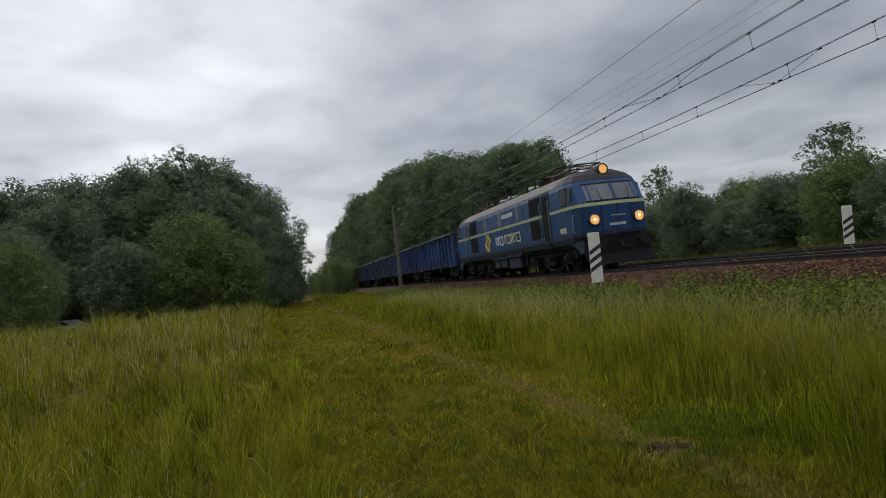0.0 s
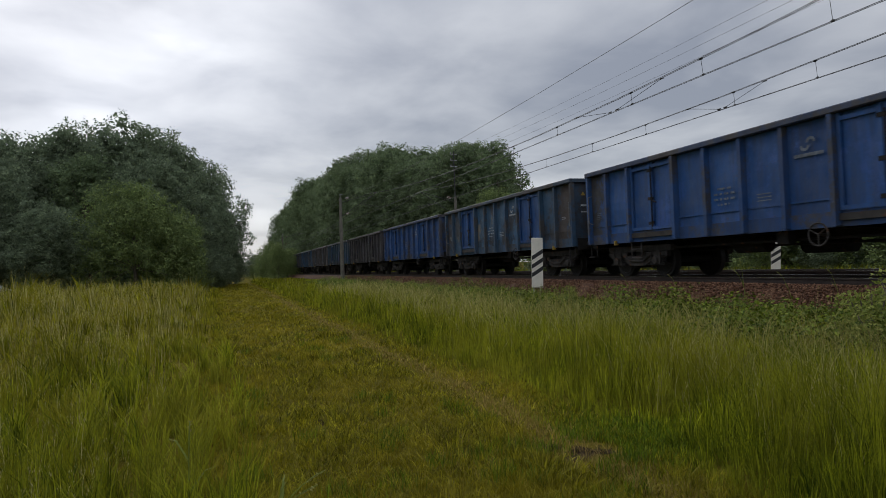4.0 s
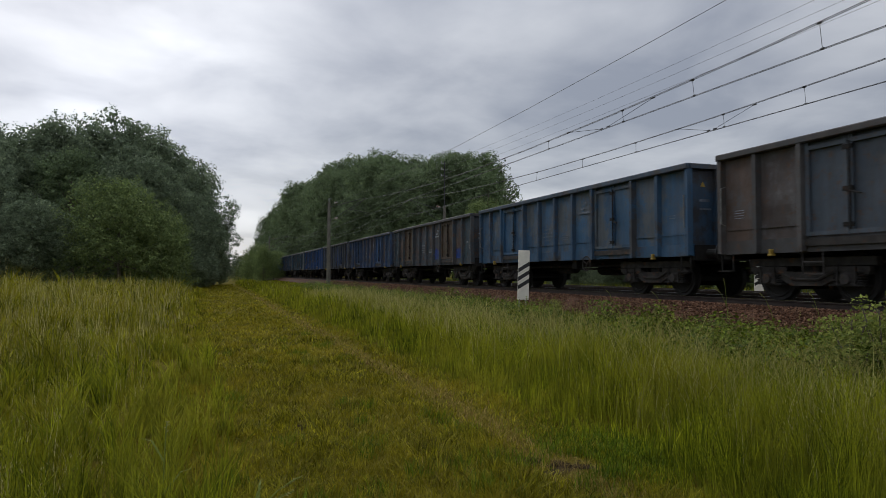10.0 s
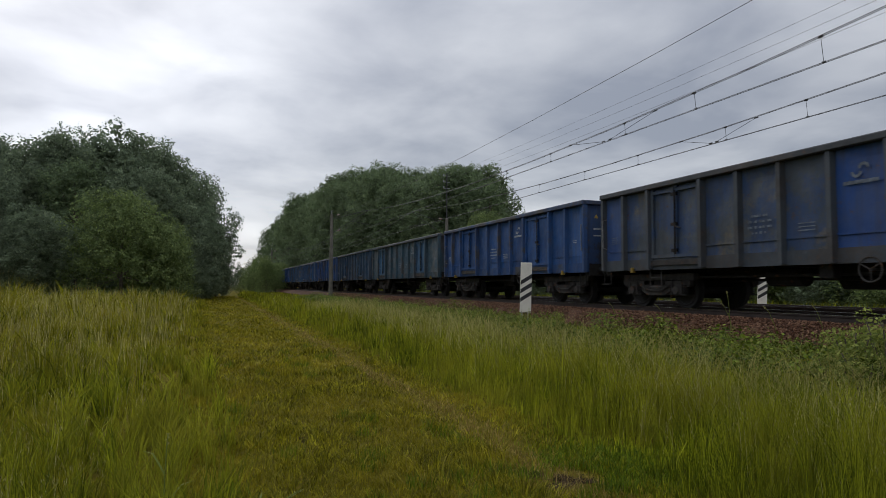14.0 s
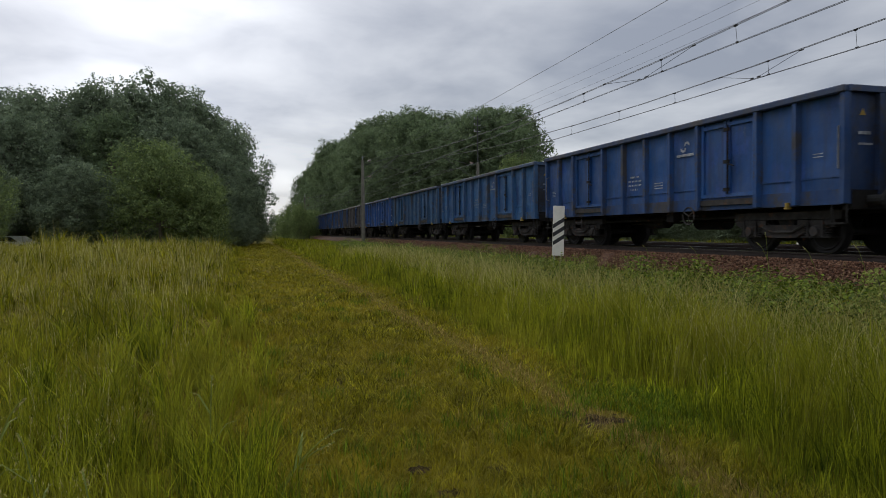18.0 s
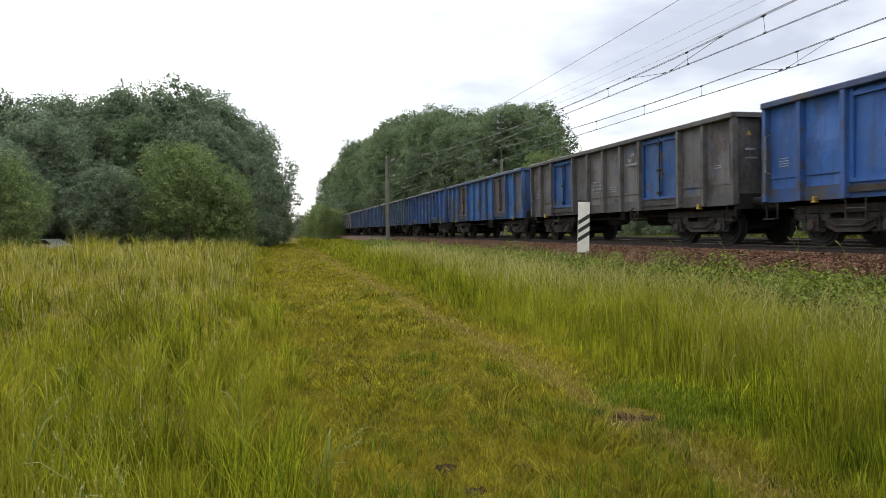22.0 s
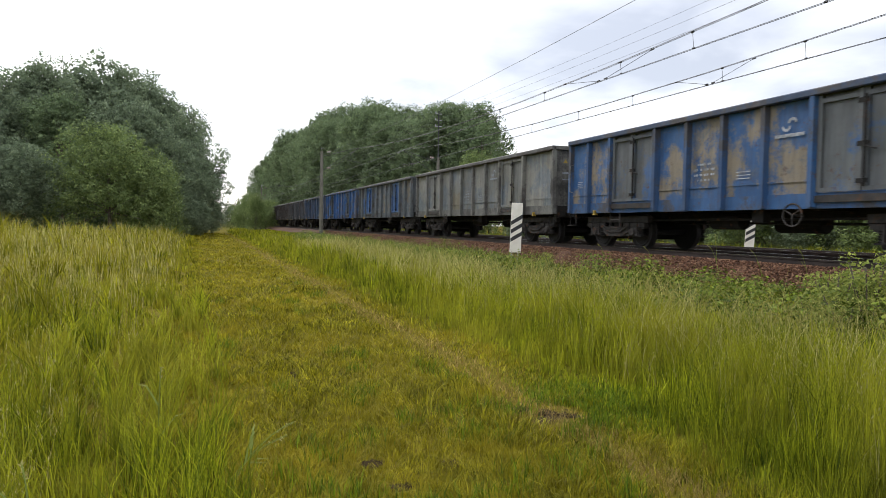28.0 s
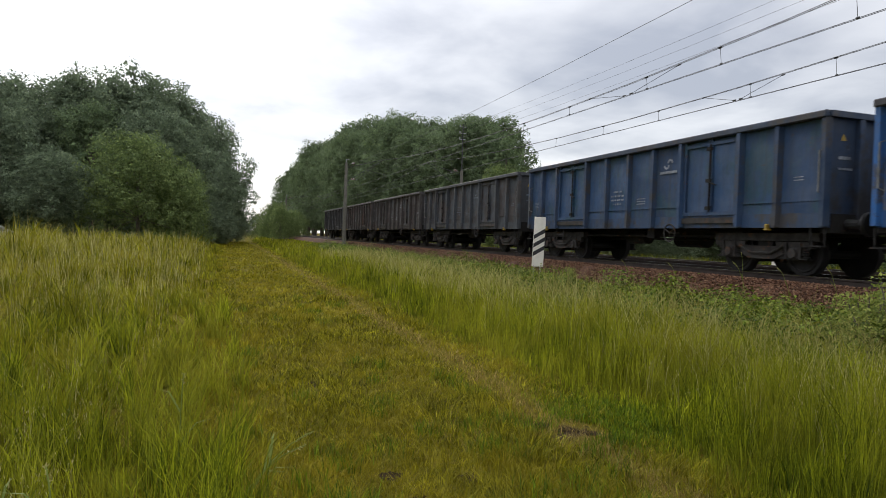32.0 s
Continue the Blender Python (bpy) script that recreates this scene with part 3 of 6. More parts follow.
def heads(rng, tip, size):
    """Loose seed heads at the tops of the stalks."""
    n = len(tip)
    v, f = [], []
    for k in range(6):
        o = rng.normal(0, 0.35, (n, 3)) * size[:, None] + np.array([0, 0, -0.42 * k]) * size[:, None]
        c = tip + o * np.array([0.6, 0.6, 0.4]) + np.array([0, 0, 0.4]) * size[:, None]
        a = rng.normal(0, 1, (n, 3)) * np.array([1, 1, 0.3])
        a = a / np.linalg.norm(a, axis=1)[:, None] * (size * 0.06)[:, None]
        u = np.array([0, 0, 1.0]) * (size * 0.38)[:, None] + rng.normal(0, 0.12, (n, 3)) * size[:, None]
        v.append(np.stack([c - u * 0.5, c + a, c + u * 0.5, c - a], 1))
    v = np.concatenate(v).reshape(-1, 3)
    q = (np.arange(len(v) // 4) * 4)[:, None]
    return v, np.concatenate([q + np.array([0, 1, 2]), q + np.array([0, 2, 3])])


def polar(rng, n, r0, r1, a0=-46, a1=62):
    r = np.exp(rng.uniform(math.log(r0), math.log(r1), n))
    a = np.radians(rng.uniform(a0, a1, n))
    return r * np.sin(a), r * np.cos(a), r


def seed_stalks(rng, name, label, x, y, r, h, lean, size, material, far=0.042):
    v, f, tip = blades(rng, x, y, h, np.maximum(0.0026, 0.00075 * r), lean)
    v2, f2 = heads(rng, tip, np.maximum(size, size * far * r) * rng.uniform(0.7, 1.3, len(x)))
    tagged(arrays(name, np.concatenate([v, v2]), np.concatenate([f, f2 + len(v)]), material), label, "grass", kind="stuff")


BARE = [(2.62, 4.48, 0.22, 0.15), (0.98, 3.87, 0.075, 0.07), (1.45, 3.72, 0.07, 0.09), (0.85, 6.6, 0.08, 0.11), (2.42, 4.70, 0.09, 0.08), (1.05, 3.45, 0.09, 0.06)]


# thin places in the meadow, with the dark soil showing: x, y, radius
GAPS = [(-1.08, 5.1, 0.17), (-1.28, 8.5, 0.26), (-0.43, 4.9, 0.12), (-0.40, 9.5, 0.26), (-1.96, 8.2, 0.25), (-0.47, 6.7, 0.16), (-1.4, 5.1, 0.12), (-0.12, 4.9, 0.08), (-2.6, 6.4, 0.2), (-3.6, 9.5, 0.3), (-1.7, 4.1, 0.13)]


def build_grass():
    rng = np.random.default_rng(11)
    # tall meadow left of the path
    x, y, r = polar(rng, 330000, 1.4, 75)
    thin = sum(np.exp(-(((x - a) / c) ** 2 + ((y - b) / (c * 1.3)) ** 2)) for a, b, c in GAPS)
    k = (x < left_edge(y) + rng.normal(0, 0.16, len(x))) & (y > 0.3) & (rng.random(len(x)) > 0.9 * thin)
    x, y, r = x[k], y[k], r[k]
    x, y, out, j = tufts(rng, x, y, r, 0.21, 0.74)
    p = patchy(x, y, 0.55)
    grow = smooth(-0.2, 2.3, left_edge(y) - x)
    h = (0.09 + (0.20 + 0.20 * p) * grow) * (0.42 + 1.0 * j ** 1.4) * (0.5 + 0.8 * patchy(x + 0.7, y, 3.7)) * rng.uniform(0.5, 1.2, len(x)) * (1 + 0.9 * smooth(8, 24, y))
    v, f, tip = blades(rng, x, y, h, np.maximum(0.0048, 0.0012 * r) * rng.uniform(0.4, 1.5, len(x)), 0.8, out=out)
    tagged(arrays("meadow_grass", v, f, M_GRASS), "tall yellow-green meadow grass beside the path", "grass", kind="stuff")
    s = (rng.random(len(x)) < 0.028 + 0.30 * smooth(6, 22, y) * smooth(0.2, 0.9, grow)) & (grow > 0.25)
    seed_stalks(rng, "meadow_seed_heads", "pale feathery seed heads on thin stalks in the meadow", x[s], y[s], r[s], h[s] * 0.9 + rng.uniform(0.10, 0.26, s.sum()), 0.3, 0.044, M_STRAW)
    # tall grass between path and track
    x, y, r = polar(rng, 400000, 2.2, 110)
    k = (x > right_edge(y) + rng.normal(0, 0.13, len(x))) & (x < 9.5) & (y > 0.3)
    x, y, r = x[k], y[k], r[k]
    x, y, out, j = tufts(rng, x, y, r, 0.14, 0.5)
    grow = smooth(0.0, 1.0, x - right_edge(y))
    p = patchy(x + 3, y, 0.8)
    low = 1 - 0.95 * np.exp(-(((x - 3.45) / 0.55) ** 2 + ((y - 4.9) / 0.8) ** 2))
    h = (0.10 + (0.50 + 0.22 * p) * grow * low * (1 - 0.78 * smooth(5.0, 7.2, x))) * (0.75 + 0.4 * j) * rng.uniform(0.6, 1.12, len(x))
    v, f, tip = blades(rng, x, y, h, np.maximum(0.0048, 0.0013 * r) * rng.uniform(0.4, 1.5, len(x)), 0.5, out=out * 0.7)
    tagged(arrays("verge_grass", v, f, M_VERGE), "dense tall green grass between path and railway", "grass", kind="stuff")
    s = (rng.random(len(x)) < 0.02 + 0.03 * smooth(4.2, 5.2, x) * (1 - smooth(5.8, 7.2, x)) - 0.02 * smooth(6.5, 7.5, x)) & (grow > 0.6)
    seed_stalks(rng, "verge_seed_heads", "pale drooping seed heads along the railway verge", x[s], y[s], r[s], h[s] * 0.8 + rng.uniform(0.12, 0.36, s.sum()), 0.6, 0.05, M_HEADS, 0.03)
    # long straw stalks drooping over the weeds
    n = 3900
    x, y = 4.3 + 3.2 * rng.random(n) ** 1.25, 3.0 + 30 * rng.random(n) ** 1.5
    v, f, tip = blades(rng, x, y, rng.uniform(0.62, 1.08, n) * (1 - 0.3 * smooth(6.2, 7.2, x)), np.maximum(0.006, 0.0010 * np.hypot(x, y)), 0.95)
    v2, f2 = heads(rng, tip, rng.uniform(0.022, 0.040, n))
    tagged(arrays("straw_stalks", np.concatenate([v, v2]), np.concatenate([f, f2 + len(v)]), M_HEADS), "long drooping straw-coloured grass stalks over the weeds", "grass", kind="stuff")
    # a few long bent stalks and coarse tussocks
    n = 380
    x, y, r = polar(rng, n, 2.4, 14, -44, 4)
    k = x < left_edge(y) + 0.25
    x, y, r = x[k], y[k], r[k]
    x, y = np.repeat(x, 34) + rng.normal(0, 0.045, len(x) * 34), np.repeat(y, 34) + rng.normal(0, 0.045, len(y) * 34)
    r = np.repeat(r, 34)
    v, f, tip = blades(rng, x, y, rng.uniform(0.18, 0.58, len(x)), np.maximum(0.006, 0.0017 * r), 0.75)
    tagged(arrays("grass_tussocks", v, f, M_VERGE), "coarse bright green grass tussocks in the meadow", "grass", kind="stuff")
    # low dark green patch beside the bare earth
    n = 6000
    x, y = rng.normal(3.15, 0.30, n), rng.normal(4.7, 0.38, n)
    k = (((x - 2.58) / 0.35) ** 2 + ((y - 4.5) / 0.24) ** 2 > 1) & (x > 2.6)
    x, y = x[k], y[k]
    v, f, tip = blades(rng, x, y, rng.uniform(0.03, 0.11, len(x)), np.full(len(x), 0.007), 0.9)
    tagged(arrays("low_green_grass", v, f, M_CLOVER), "low dark green grass beside a bare patch", "grass", kind="stuff")
    # the mown path
    x, y, r = polar(rng, 610000, 1.5, 90, -30, 55)
    k = (x > left_edge(y) - 0.35) & (x < right_edge(y) + 0.25) & (y > 0.5)
    x, y, r = x[k], y[k], r[k]
    x, y, out, j = tufts(rng, x, y, r, 0.09, 0.22)
    bare = sum(np.exp(-(((x - a) / c) ** 2 + ((y - b) / d) ** 2)) for a, b, c, d in BARE)
    rut = np.exp(-((x - 2.6) / 0.22) ** 2) * 0.6
    k = rng.random(len(x)) > rut * 1.25 + bare * 0.85
    x, y, r, out, j, rut, bare = x[k], y[k], r[k], out[k], j[k], rut[k], bare[k]
    tall = patchy(x, y, 1.9) * patchy(x + 2, y + 1, 3.1)
    h = (0.065 + 0.15 * tall * j) * rng.uniform(0.5, 1.3, len(x)) * (1 - 0.35 * rut) * (1 - 0.5 * np.clip(bare, 0, 1))
    v, f, tip = blades(rng, x, y, h, np.maximum(0.0040, 0.00145 * r) * rng.uniform(0.5, 1.3, len(x)), 0.9, out=out)
    tagged(arrays("path_grass", v, f, M_LAWN), "short trodden yellowish grass of the path", "grass", kind="stuff")
    # trodden straw along the right rut and in worn spots
    x, y, r = polar(rng, 150000, 2.2, 60, 0, 45)
    d = x - 2.6 - 0.06 * np.sin(y * 0.9)
    worn = 1.3 * np.exp(-(d / 0.19) ** 2) + 0.2 * (patchy(x + 5, y, 1.3) > 0.72) * (x > left_edge(y) + 0.5) * (x < right_edge(y) - 0.3)
    k = rng.random(len(x)) < worn * (0.5 + 0.5 * patchy(x, y + 4, 2.3))
    x, y, r = x[k], y[k], r[k]
    v, f, tip = blades(rng, x, y, rng.uniform(0.03, 0.10, len(x)), np.maximum(0.0035, 0.0010 * r), 1.6)
    tagged(arrays("trodden_grass", v, f, M_HAY), "flattened straw-coloured grass along the rut", "grass", kind="stuff")
    # dark green tufts standing in the path
    x, y, r = polar(rng, 90, 3.0, 16, -2, 38)
    k = (x > left_edge(y) + 0.2) & (x < right_edge(y) - 0.1)
    x, y = np.append(x[k], [1.8, 1.75, 1.9, 2.2, 1.3]), np.append(y[k], [4.05, 4.15, 4.0, 6.4, 5.6])
    m_ = 60
    x, y = np.repeat(x, m_) + rng.normal(0, 0.07, len(x) * m_), np.repeat(y, m_) + rng.normal(0, 0.07, len(y) * m_)
    v, f, tip = blades(rng, x, y, rng.uniform(0.06, 0.19, len(x)), np.full(len(x), 0.006), 0.8)
    tagged(arrays("path_tufts", v, f, M_CLOVER), "dark green grass tufts standing in the path", "grass", kind="stuff")
    # the rest of the meadow, all round
    x, y = rng.uniform(-45, 9.3, 60000), rng.uniform(-25, 60, 60000)
    k = (x < left_edge(y)) & ((y < 2) | (x < -25)) | (x > right_edge(y)) & (y < 2) | (y < -3)
    x, y = x[k], y[k]
    v, f, tip = blades(rng, x, y, rng.uniform(0.25, 0.6, len(x)), np.full(len(x), 0.03), 0.5)
    tagged(arrays("outer_grass", v, f, M_GRASS), "meadow grass around the path", "grass", kind="stuff")
    # grass beyond the railway
    x, y, r = polar(rng, 60000, 20, 160, 3, 62)
    k = (x > 19.8) & (x < 40)
    x, y, r = x[k], y[k], r[k]
    v, f, tip = blades(rng, x, y, rng.uniform(0.3, 0.8, len(x)), 0.0014 * r, 0.5)
    tagged(arrays("far_verge_grass", v, f, M_VERGE), "green weeds and grass beyond the railway", "grass", kind="stuff")


build_grass()


# ---- leafy things ----
def leaf_cloud(rng, lobes, n, size, up=0.3, shell=0.5, spray=30, spread=0.15, flat=0.6, order=0.7):
    """Small folded leaves in sprays, strewn over and into a set of lobes (x, y, z, rx, rz)."""
    w = np.array([q[3] ** 2 for q in lobes])
    k = max(1, n // spray)
    pick = rng.choice(len(lobes), k, p=w / w.sum())
    L = np.array(lobes)[pick]
    d = rng.normal(0, 1, (k, 3))
    d /= np.linalg.norm(d, axis=1)[:, None]
    rad = (1 - shell * rng.random(k) ** 2.0) * (1 + 0.07 * rng.normal(0, 1, k))
    c = L[:, :3] + d * np.stack([L[:, 3], L[:, 3], L[:, 4]], -1) * rad[:, None]
    n = k * spray
    c = np.repeat(c, spray, 0) + np.clip(rng.normal(0, 1, (n, 3)), -1.6, 1.6) * np.repeat(L[:, 3] * spread, spray)[:, None] * np.array([1.15, 1.15, flat])
    nrm = np.repeat(d, spray, 0) * order + rng.normal(0, 0.6, (n, 3)) + np.array([0, 0, up])
    nrm /= np.linalg.norm(nrm, axis=1)[:, None]
    t = np.cross(nrm, rng.normal(0, 1, (n, 3)))
    t /= np.linalg.norm(t, axis=1)[:, None]
    b = np.cross(nrm, t)
    s = (size * rng.uniform(0.6, 1.35, n))[:, None]
    v = np.stack([c - t * s * 0.5, c + b * s * 0.3 + nrm * s * 0.07, c + t * s * 0.5, c - b * s * 0.3 + nrm * s * 0.07], 1).reshape(-1, 3)
    q = (np.arange(n) * 4)[:, None]
    return v, np.concatenate([q + np.array([0, 1, 2]), q + np.array([0, 2, 3])])


def crown_lobes(rng, h, r, base, k):
    """Lobes that make an uneven crown: broad in the middle, narrower to the top."""
    out = []
    for i in range(k):
        t = (i + rng.random()) / k
        z = base + (h - base) * (0.08 + 0.84 * t)
        wide = r * (0.55 + 0.45 * math.sin(math.pi * min(1, 0.25 + 0.75 * t))) * (1.0 if t < 0.7 else 1.15 - 0.65 * (t - 0.7) / 0.3)
        a = i * 2.399 + rng.uniform(-0.4, 0.4)
        q = wide * rng.uniform(0.35, 0.75)
        lr = r * rng.uniform(0.30, 0.48)
        out.append((q * math.cos(a), q * math.sin(a), z, lr, lr * rng.uniform(0.7, 0.95)))
    out.append((0, 0, h - r * 0.3, r * 0.36, r * 0.34))
    return out


def clumps(rng, lobes, k=10, fill=0.40):
    """Small leaf clumps over the faces of the lobes, some standing out on short twigs."""
    out = []
    for x, y, z, r, rz in lobes:
        for i in range(k):
            a = i * 2.399 + rng.uniform(-0.5, 0.5)
            u = 1 - 1.75 * (i + rng.random()) / k
            q = math.sqrt(max(0.0, 1 - u * u))
            s = r * fill * rng.uniform(0.7, 1.35)
            m = rng.uniform(0.70, 1.02)
            out.append((x + r * m * q * math.cos(a), y + r * m * q * math.sin(a), z + rz * m * u, s, s * rng.uniform(0.7, 0.95)))
    return out


def tree_kind(seed, h, r, base, leaves, size, material, lobes=16, fill=0.40):
    """Meshes of one tree: a trunk with limbs, and a crown."""
    rng = np.random.default_rng(seed)
    L = crown_lobes(rng, h, r, base, lobes)
    bm = bmesh.new()
    tr = 0.022 * h
    tube(bm, (0, 0, -0.3), (0.1, 0, h * 0.35), tr, tr * 0.7, 8)
    tube(bm, (0.1, 0, h * 0.35), (0, 0.1, h * 0.8), tr * 0.7, tr * 0.2, 7)
    for q in L[:-1]:
        z0 = max(0.25 * h, q[2] - 0.3 * h * rng.uniform(0.4, 1))
        tube(bm, (0.05, 0, z0), (q[0], q[1], q[2]), tr * 0.35, tr * 0.08, 5)
    trunk = mesh_of("trunk", bm, M_BARK)
    v, f = leaf_cloud(rng, clumps(rng, L, fill=fill), leaves, size, 0.35, 0.42, 7, 0.16, 0.9, 1.3)
    tmp = arrays("crown", v, f, material)
    crown = tmp.data
    bpy.data.objects.remove(tmp)
    return trunk, crown


def plant_tree(kind, x, y, s, sz, turn, label, name="tree", group="", category="tree"):
    top = tagged(hold(name), label, category, group)
    top.matrix_basis = pose(x, y, float(land(x, y)) - 0.1, 0, 0, turn) @ Matrix.Diagonal((s, s, sz, 1))
    share("trunk", kind[0], top)
    share("crown", kind[1], top)
    return top


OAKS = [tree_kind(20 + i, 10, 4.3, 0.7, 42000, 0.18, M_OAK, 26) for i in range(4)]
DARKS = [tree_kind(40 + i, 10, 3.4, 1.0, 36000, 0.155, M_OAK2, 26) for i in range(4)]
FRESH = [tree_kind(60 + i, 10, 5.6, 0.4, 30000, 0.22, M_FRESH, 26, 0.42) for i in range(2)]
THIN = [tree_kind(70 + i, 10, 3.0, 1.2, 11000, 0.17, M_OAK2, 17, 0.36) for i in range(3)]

# left wood, at the far side of the meadow: x, y, height
rng_t = random.Random(4)
LEFT_WOOD = [(-9.8, 74, 17.0), (-6.2, 80, 16.5), (-14.5, 73, 15.7), (-20, 70, 14.6), (-25.5, 71, 14.8), (-31, 66, 12.5), (-37, 64, 13.0), (-44, 62, 12),
             (-4.6, 84, 15.4), (-2.5, 86, 13.0), (-1.1, 86, 9.3), (-12, 66, 12.5), (-19, 62, 11.5), (-26, 60, 10.5), (-6, 68, 12.5), (-2.3, 75, 9.6),
             (-33, 58, 9), (-16, 82, 17.3), (-23, 82, 16), (-9, 88, 17.4), (-40, 72, 14), (-30, 78, 15), (1.0, 97, 4.5), (-51, 58, 11), (-47, 70, 14)]
for x_, y_, h_ in LEFT_WOOD:
    plant_tree(rng_t.choice(OAKS + DARKS[:1]), x_, y_, h_ / 10 * rng_t.uniform(0.92, 1.08), h_ / 10, rng_t.uniform(0, 360), "dark green broad-leaved tree at the edge of the wood", group="left wood")
for x_, y_, h_, w_ in ((-6.8, 56, 8.2, 0.80), (-3.9, 58, 6.3, 0.5), (-17.5, 48, 6.2, 0.55)):
    plant_tree(rng_t.choice(FRESH), x_, y_, w_, h_ / 10, rng_t.uniform(0, 360), "lighter green bushy young tree in front of the wood", group="young trees")

for x_, y_, h_, w_ in ((-13, 57, 7.0, 0.8), (-20.5, 55, 8.5, 0.9), (-26, 52, 8.0, 0.9), (-1.2, 72, 4.2, 0.5), (-33, 48, 8.5, 0.9), (-39, 44, 8, 0.9), (-3.2, 68, 6.0, 0.6), (0.2, 86, 3.4, 0.4)):
    plant_tree(rng_t.choice(OAKS), x_, y_, w_, h_ / 10, rng_t.uniform(0, 360), "low dark green tree filling the edge of the wood", group="left wood")

for k in range(19):
    x_ = -46 + 2.5 * k + rng_t.uniform(-0.7, 0.7)
    plant_tree(rng_t.choice(OAKS), x_, 63 + 0.16 * (x_ + 46) + rng_t.uniform(-1.2, 1.2), rng_t.uniform(0.55, 0.75), rng_t.uniform(0.32, 0.46), rng_t.uniform(0, 360), "dense low shrub under the trees of the wood", "shrub", "undergrowth", "shrub")

# wood beyond the railway, along its far side: its edge nears the track in the distance
u_ = 0.099
while u_ < 0.462:
    edge_ = float(np.interp(u_, [0.09, 0.15, 0.25, 0.35, 0.47], [19, 21, 24, 27, 29.5]))
    rise_ = float(np.interp(u_, [0.09, 0.10, 0.125, 0.15, 0.20, 0.24, 0.34, 0.39, 0.43, 0.45, 0.47], [0.094, 0.100, 0.132, 0.143, 0.172, 0.180, 0.182, 0.189, 0.191, 0.183, 0.160]))
    for row in range(2):
        y_ = edge_ / u_ + row * 9
        x_ = y_ * (u_ + rng_t.uniform(-0.006, 0.006)) + (1.5 if row else 0.0)
        h_ = (rise_ * y_ + 1.5) * rng_t.uniform(0.86, 1.05)
        open_ = u_ > 0.43
        wide_ = h_ / 10 * rng_t.uniform(0.85, 1.0) * float(np.interp(u_, [0.1, 0.14, 0.41, 0.44], [0.72, 1, 1, 0.78]))
        plant_tree(rng_t.choice(THIN if open_ else DARKS), x_, y_, wide_, h_ / 10, rng_t.uniform(0, 360), "open-crowned tree at the end of the wood beyond the railway" if open_ else "tall dark green tree of the wood beyond the railway", group="far wood")
    u_ += 4.6 * u_ * u_ / edge_ + 0.004
for k, (x_, y_, h_, s_) in enumerate(((19.2, 244, 22.0, 1.5), (20.0, 226, 23.5, 1.5))):
    plant_tree(DARKS[k % len(DARKS)], x_, y_, s_, h_ / 10, 70 + 110 * k, "tall dark green tree of the wood beyond the railway", group="far wood")
for x_, y_, h_ in ((27.5, 61, 8.0), (25.2, 60, 8.4), (26.5, 65, 7.0), (25.5, 72, 7.5), (25, 82, 7), (25.5, 95, 8)):
    plant_tree(rng_t.choice(FRESH), x_, y_, 0.5, h_ / 10, rng_t.uniform(0, 360), "bright green young tree beside the railway", group="young trees")

# thicket on the right beyond the railway
for k in range(30):
    y_ = 50 - 2.3 * k + rng_t.uniform(-1, 1)
    for row in range(2):
        x_ = 26.5 + row * 5 + rng_t.uniform(-1.3, 1.3)
        h_ = rng_t.uniform(3.6, 5.2) + row * 0.6
        plant_tree(rng_t.choice(OAKS + FRESH[:1]), x_, y_, 0.5 * rng_t.uniform(0.85, 1.2), h_ / 10, rng_t.uniform(0, 360), "dense green shrub of the thicket beyond the railway", "shrub", "thicket", "shrub")
for x_, y_, h_, s_ in ((29, 28.5, 7.0, 0.6), (32, 50, 8.5, 0.55), (31, 24, 6.2, 0.6)):
    plant_tree(THIN[0], x_, y_, s_ * 1.3, h_ / 10, 40, "slender open-crowned tree above the thicket", group="young trees")

# bushes where the near masts' line meets the wood
for x_, y_, h_, s_ in ((7.5, 104, 5.2, 0.35), (9.2, 107, 4.5, 0.4), (6.3, 112, 4.4, 0.35), (7.5, 120, 6.0, 0.6), (11.0, 118, 5, 0.5), (5.0, 126, 4.6, 0.4)):
    plant_tree(rng_t.choice(FRESH), x_, y_, s_, h_ / 10, rng_t.uniform(0, 360), "fresh green bush beside the railway", "shrub", "railside bushes", "shrub")
# far backdrop of woods, closing the place all round
for k in range(60):
    a = radians(k * 6 + rng_t.uniform(-2, 2))
    x_, y_ = 60 + 330 * math.sin(a), 100 + 420 * math.cos(a)
    if 4 < x_ < 26 and y_ > 0:
        continue
    plant_tree(rng_t.choice(DARKS), x_, y_, 3.2, 1.6, rng_t.uniform(0, 360), "distant tree of the far woods", group="distant woods")


def build_weeds():
    """Nettles and brambles at the foot of the ballast."""
    rng = np.random.default_rng(31)
    lobes = []
    for k in range(560):
        y = 1.5 + 55 * rng.random() ** 1.5
        x = rng.uniform(5.8, 9.0)
        h = rng.uniform(0.20, 0.46) * (1 - 0.6 * smooth(7.6, 8.8, x)) * (0.55 + 0.45 * smooth(5.9, 6.8, x))
        lobes.append((x, y, float(land(x, y)) + h * 0.8, rng.uniform(0.20, 0.42), h))
    v, f = leaf_cloud(rng, lobes, 115000, 0.066, 0.9, 0.4, 9, 0.25, 0.5, 0.9)
    tagged(arrays("verge_weeds", v, f, M_WEED), "leafy green nettles and brambles at the foot of the ballast", "weeds", kind="stuff")


build_weeds()


